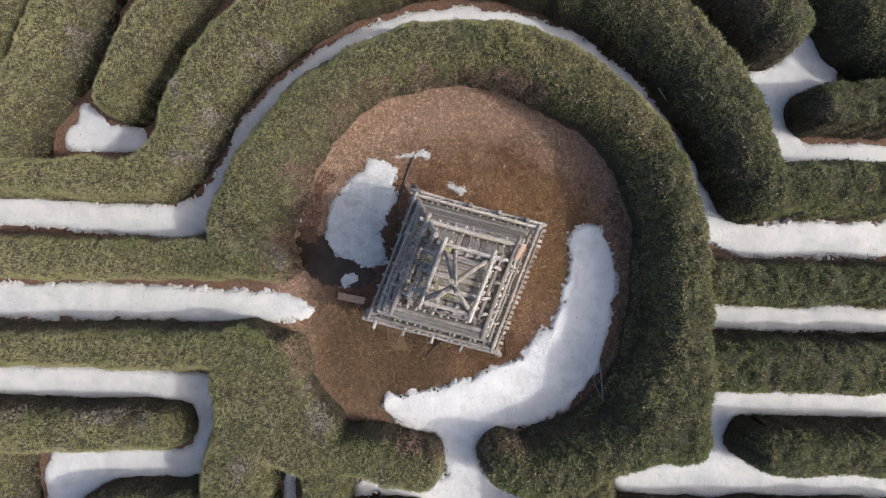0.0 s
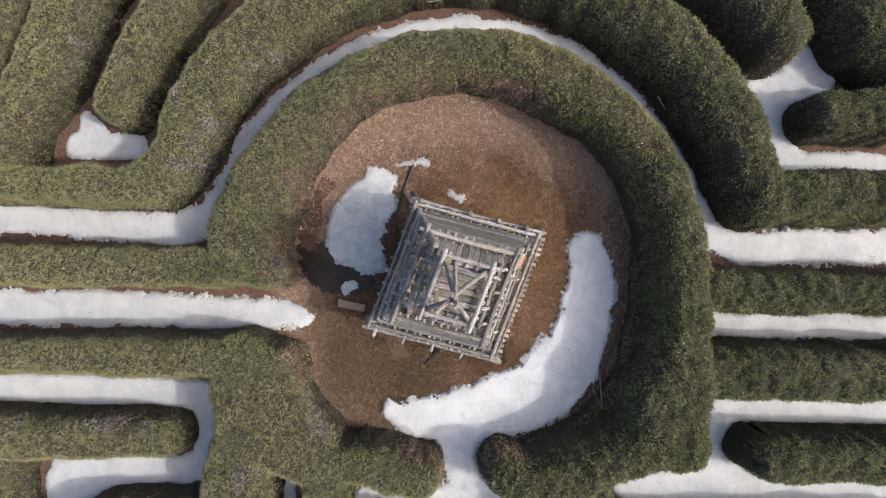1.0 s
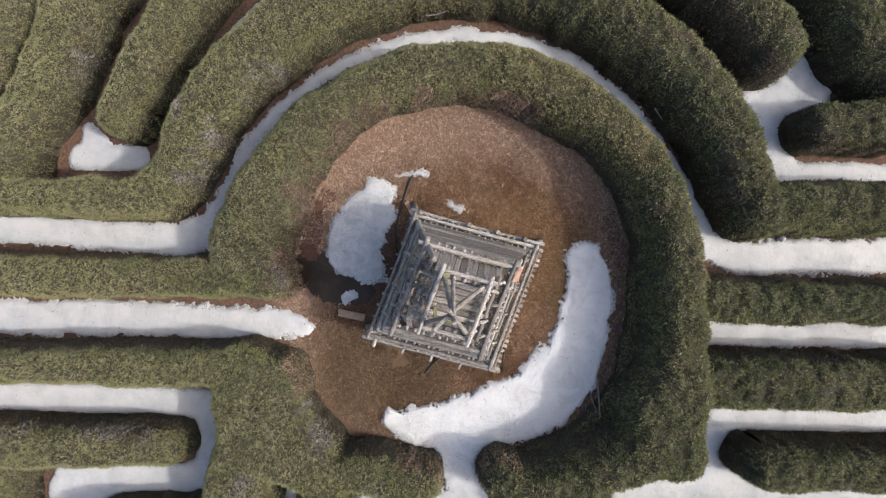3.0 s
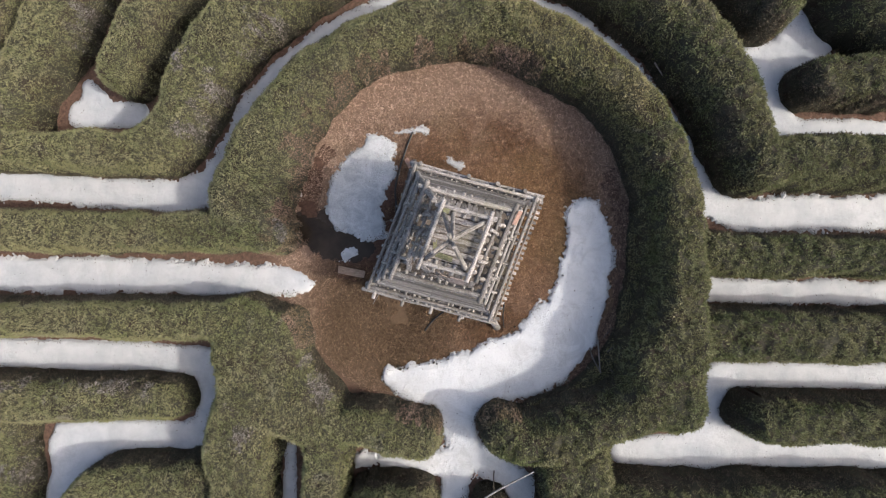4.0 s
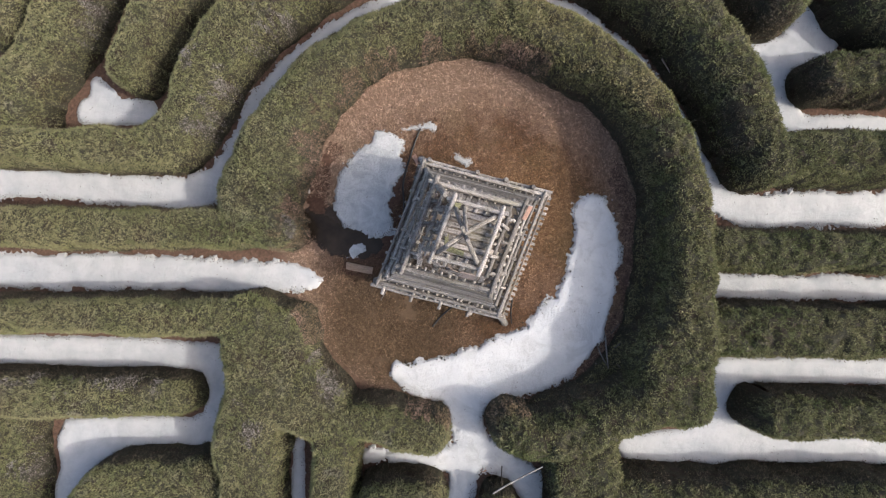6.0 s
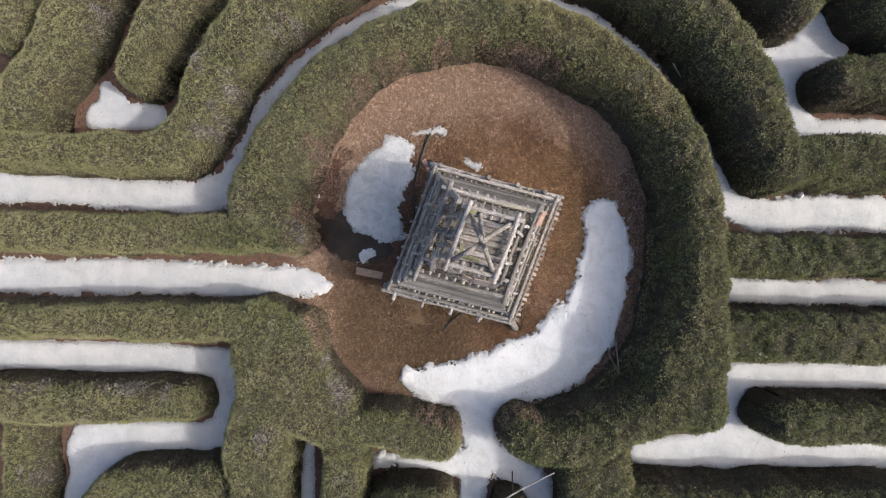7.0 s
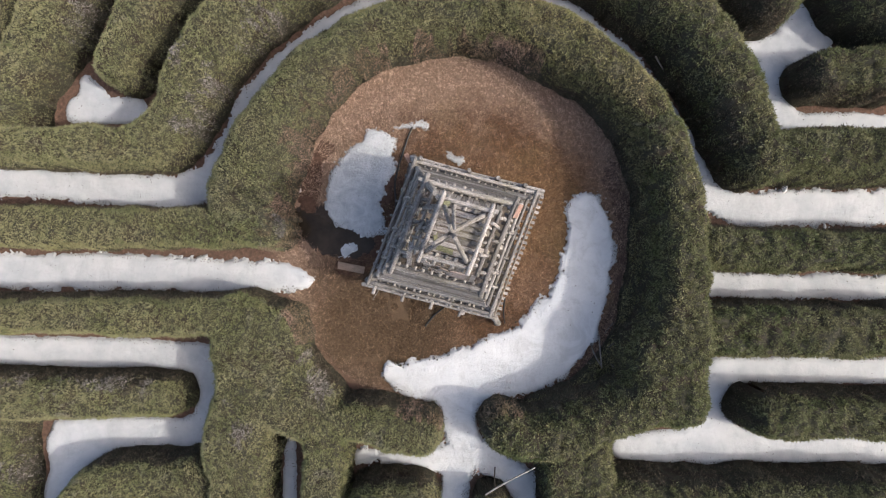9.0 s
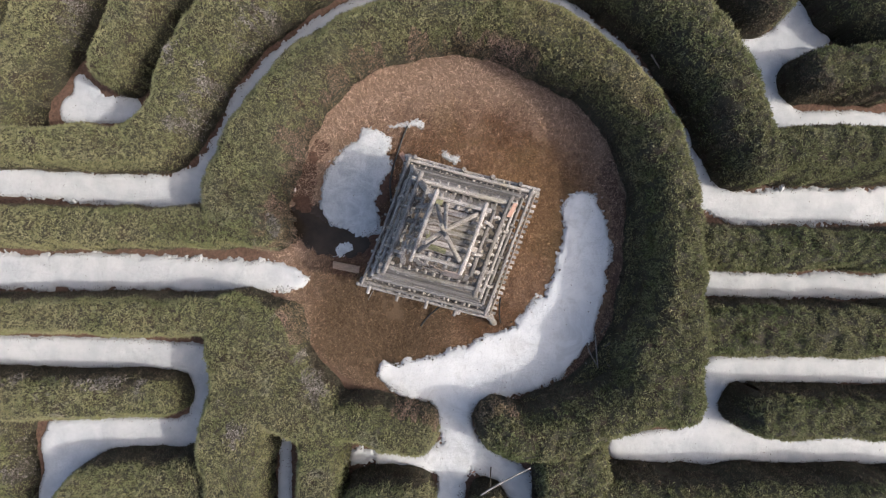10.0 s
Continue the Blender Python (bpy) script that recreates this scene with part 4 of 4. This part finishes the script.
# ---- things lying about ----
def stick(p, q, r, label, material=LOG, name="pole", category="pole"):
    bm = log_mesh(p, q, r, r * 0.7, sides=6, rings=5, bend=0.05)
    me = bpy.data.meshes.new(name)
    bm.to_mesh(me)
    bm.free()
    me.materials.append(material)
    return tagged(new(name, me), label, category)


def tube(points, r, label, name="hose"):
    cu = bpy.data.curves.new(name, "CURVE")
    cu.dimensions, cu.bevel_depth, cu.bevel_resolution = "3D", r, 2
    sp = cu.splines.new("NURBS")
    sp.points.add(len(points) - 1)
    for v, p in zip(sp.points, points):
        v.co = (*p, 1)
    sp.use_endpoint_u, sp.order_u = True, 3
    cu.materials.append(HOSE)
    return tagged(new(name, cu), label, "hose")


def plank_thing(name, p, q, across, width, thick, label, category, material):
    me = bpy.data.meshes.new(name)
    bm = board_mesh(p, q, across, width, thick)
    bm.to_mesh(me)
    bm.free()
    me.materials.append(material)
    return tagged(new(name, me), label, category)


def crumpled(name, at_place, size, label, category, material, seed):
    """A small crumpled scrap."""
    bm = bmesh.new()
    bmesh.ops.create_icosphere(bm, subdivisions=3, radius=1)
    for v in bm.verts:
        k = 1 + 0.55 * noise.noise(v.co * 1.7 + Vector((seed, 0, 0))) + 0.25 * noise.noise(v.co * 4.5 + Vector((0, seed, 0)))
        v.co = Vector((v.co.x * size[0] * k, v.co.y * size[1] * k, max(v.co.z * size[2] * k, -size[2] * 0.6)))
    me = bpy.data.meshes.new(name)
    bm.to_mesh(me)
    bm.free()
    me.materials.append(material)
    ob = tagged(new(name, me), label, category)
    ob.location = (at_place[0], at_place[1], at_place[2] + size[2] * 0.6)
    return ob


plank_thing("plank", (-3.52, -1.56, 0.05), (-2.62, -1.74, 0.09), (0, 1, 0), 0.25, 0.06, "worn brown plank lying on wet ground beside the tower", "plank", wood_material("wet_plank", (0.16, 0.11, 0.08), (0.30, 0.22, 0.165)))
plank_thing("board", (-1.22, 2.2, 0.03), (-0.95, 1.75, 0.04), (1, 0, 0), 0.16, 0.05, "short brown board on the grass at the tower's foot", "board", FRESH)
tube([(-0.98, 3.1, 0.09), (-1.1, 2.85, 0.06), (-1.29, 2.3, 0.05), (-1.5, 1.65, 0.04), (-1.6, 1.15, 0.04), (-1.53, 0.4, 0.04), (-1.62, -0.2, 0.04)], 0.032, "long black hose curving over the ground past the tower")
stick((2.02, -2.62, 1.0), (2.12, -3.56, 0.02), 0.03, "thin dark rod leaning on the grass by the tower", HOSE, "rod", "rod")
stick((1.72, -2.62, 0.95), (2.04, -2.6, 1.0), 0.025, "short dark rod at the tower's corner", HOSE, "rod", "rod")
tube([(-0.58, -3.65, 0.03), (-0.42, -3.42, 0.03), (-0.2, -3.2, 0.06), (0.05, -2.98, 0.25), (0.25, -2.8, 0.6)], 0.03, "black hose curving over the brown grass to the tower")
stick((1.3, -8.55, 1.92), (2.75, -7.54, 2.42), 0.03, "long pale stripped pole lying across two hedges", name="pole")
stick((1.78, -8.3, 0.02), (1.7, -8.9, 1.1), 0.022, "thin brown stake standing by the hedge tip", BARK, "stake", "stake")
for p, q, r in (((5.0, -4.2, 0.12), (5.15, -4.85, 0.9), 0.028), ((5.3, -3.95, 0.05), (5.2, -4.95, 0.75), 0.03), ((5.95, -3.95, 0.9), (5.4, -4.75, 0.12), 0.028), ((5.85, -3.85, 0.75), (5.3, -4.6, 0.1), 0.025)):
    stick(p, q, r, "dead grey branch leaning at the foot of the hedge", BOARD, "branch", "branch")
tangle = random.Random(31)
for k in range(9):
    x, y = tangle.uniform(4.9, 6.3), tangle.uniform(-5.0, -3.9)
    stick((x, y, tangle.uniform(0.1, 0.3)), (x + tangle.uniform(0.1, 0.6), y + tangle.uniform(-0.5, 0.5), tangle.uniform(0.5, 1.1)), tangle.uniform(0.014, 0.026), "dead grey branch leaning at the foot of the hedge", BOARD, "branch", "branch")
stick((-0.49, 7.68, 2.18), (0.14, 7.8, 2.22), 0.018, "pale dry twig lying on the hedge", name="twig", category="twig")
stick((5.2, -5.78, 2.42), (5.6, -6.15, 2.45), 0.02, "pale dry twig lying on the hedge", name="twig", category="twig")
stick((6.9, 5.15, 1.0), (7.85, 4.55, 0.15), 0.03, "grey dead branch leaning in the shaded path", BOARD, "branch", "branch")
stick((-2.35, -2.75, 0.02), (-2.1, -2.35, 0.04), 0.014, "small dry twig on the dead grass", name="twig", category="twig")
n = Nodes("white_plastic", 0.5, 0.4)
PLASTIC = n.paint(n.ramp(n.noise(12), (0.3, (0.66, 0.67, 0.68)), (0.7, (0.8, 0.8, 0.8))))
n = Nodes("pale_stone", 0.9, 0.2)
STONE = n.paint(n.ramp(n.noise(14, 5), (0.3, (0.34, 0.30, 0.27)), (0.7, (0.55, 0.50, 0.46))))
crumpled("plastic_bag", (11.54, 0.99, 0.1), (0.09, 0.15, 0.1), "crumpled white plastic bag at the foot of the hedge", "bag", PLASTIC, 3)
crumpled("plastic_bag", (14.67, -3.05, 0.05), (0.1, 0.07, 0.07), "small white plastic scrap beside the snow", "bag", PLASTIC, 9)
crumpled("stone", (0.67, -3.2, 0), (0.10, 0.06, 0.06), "pale rounded stone on the brown grass", "stone", STONE, 5)
crumpled("stone", (1.15, -8.53, 0), (0.09, 0.08, 0.07), "small pinkish stone on bare ground", "stone", FRESH, 15)
crumpled("stone", (-4.8, 0.98, 0), (0.045, 0.08, 0.05), "small pale stone at the hedge foot", "stone", STONE, 25)


def clods(count):
    """Dark scraps of turf thawing out of the drift's edge."""
    draw = np.random.default_rng(71)
    co, faces = [], []
    for k in range(count):
        t = draw.random()
        x, y = (-1.7 + 2.1 * t, -5.0 + 0.35 * t + draw.normal(0, 0.09)) if draw.random() < 0.6 else (1.0 + 3.4 * t, -4.25 + 3.0 * t * t + draw.normal(0, 0.1))
        r = draw.uniform(0.015, 0.05)
        turn = draw.random(6) * 0.5 + np.arange(6) * math.pi / 3
        size = draw.uniform(0.6, 1.3, 6) * r
        start = len(co)
        z = draw.uniform(0.13, 0.17)
        co.extend((x + size[i] * math.cos(turn[i]), y + size[i] * math.sin(turn[i]), z - 0.06) for i in range(6))
        co.append((x, y, z + 0.02))
        faces.extend((start + i, start + (i + 1) % 6, start + 6) for i in range(6))
    return mesh_from("turf_scraps", np.array(co), np.array(faces), SIDE, False)


tagged(new("turf_scraps", clods(46)), "dark scraps of turf at the drift's melting edge", "turf", kind="stuff")
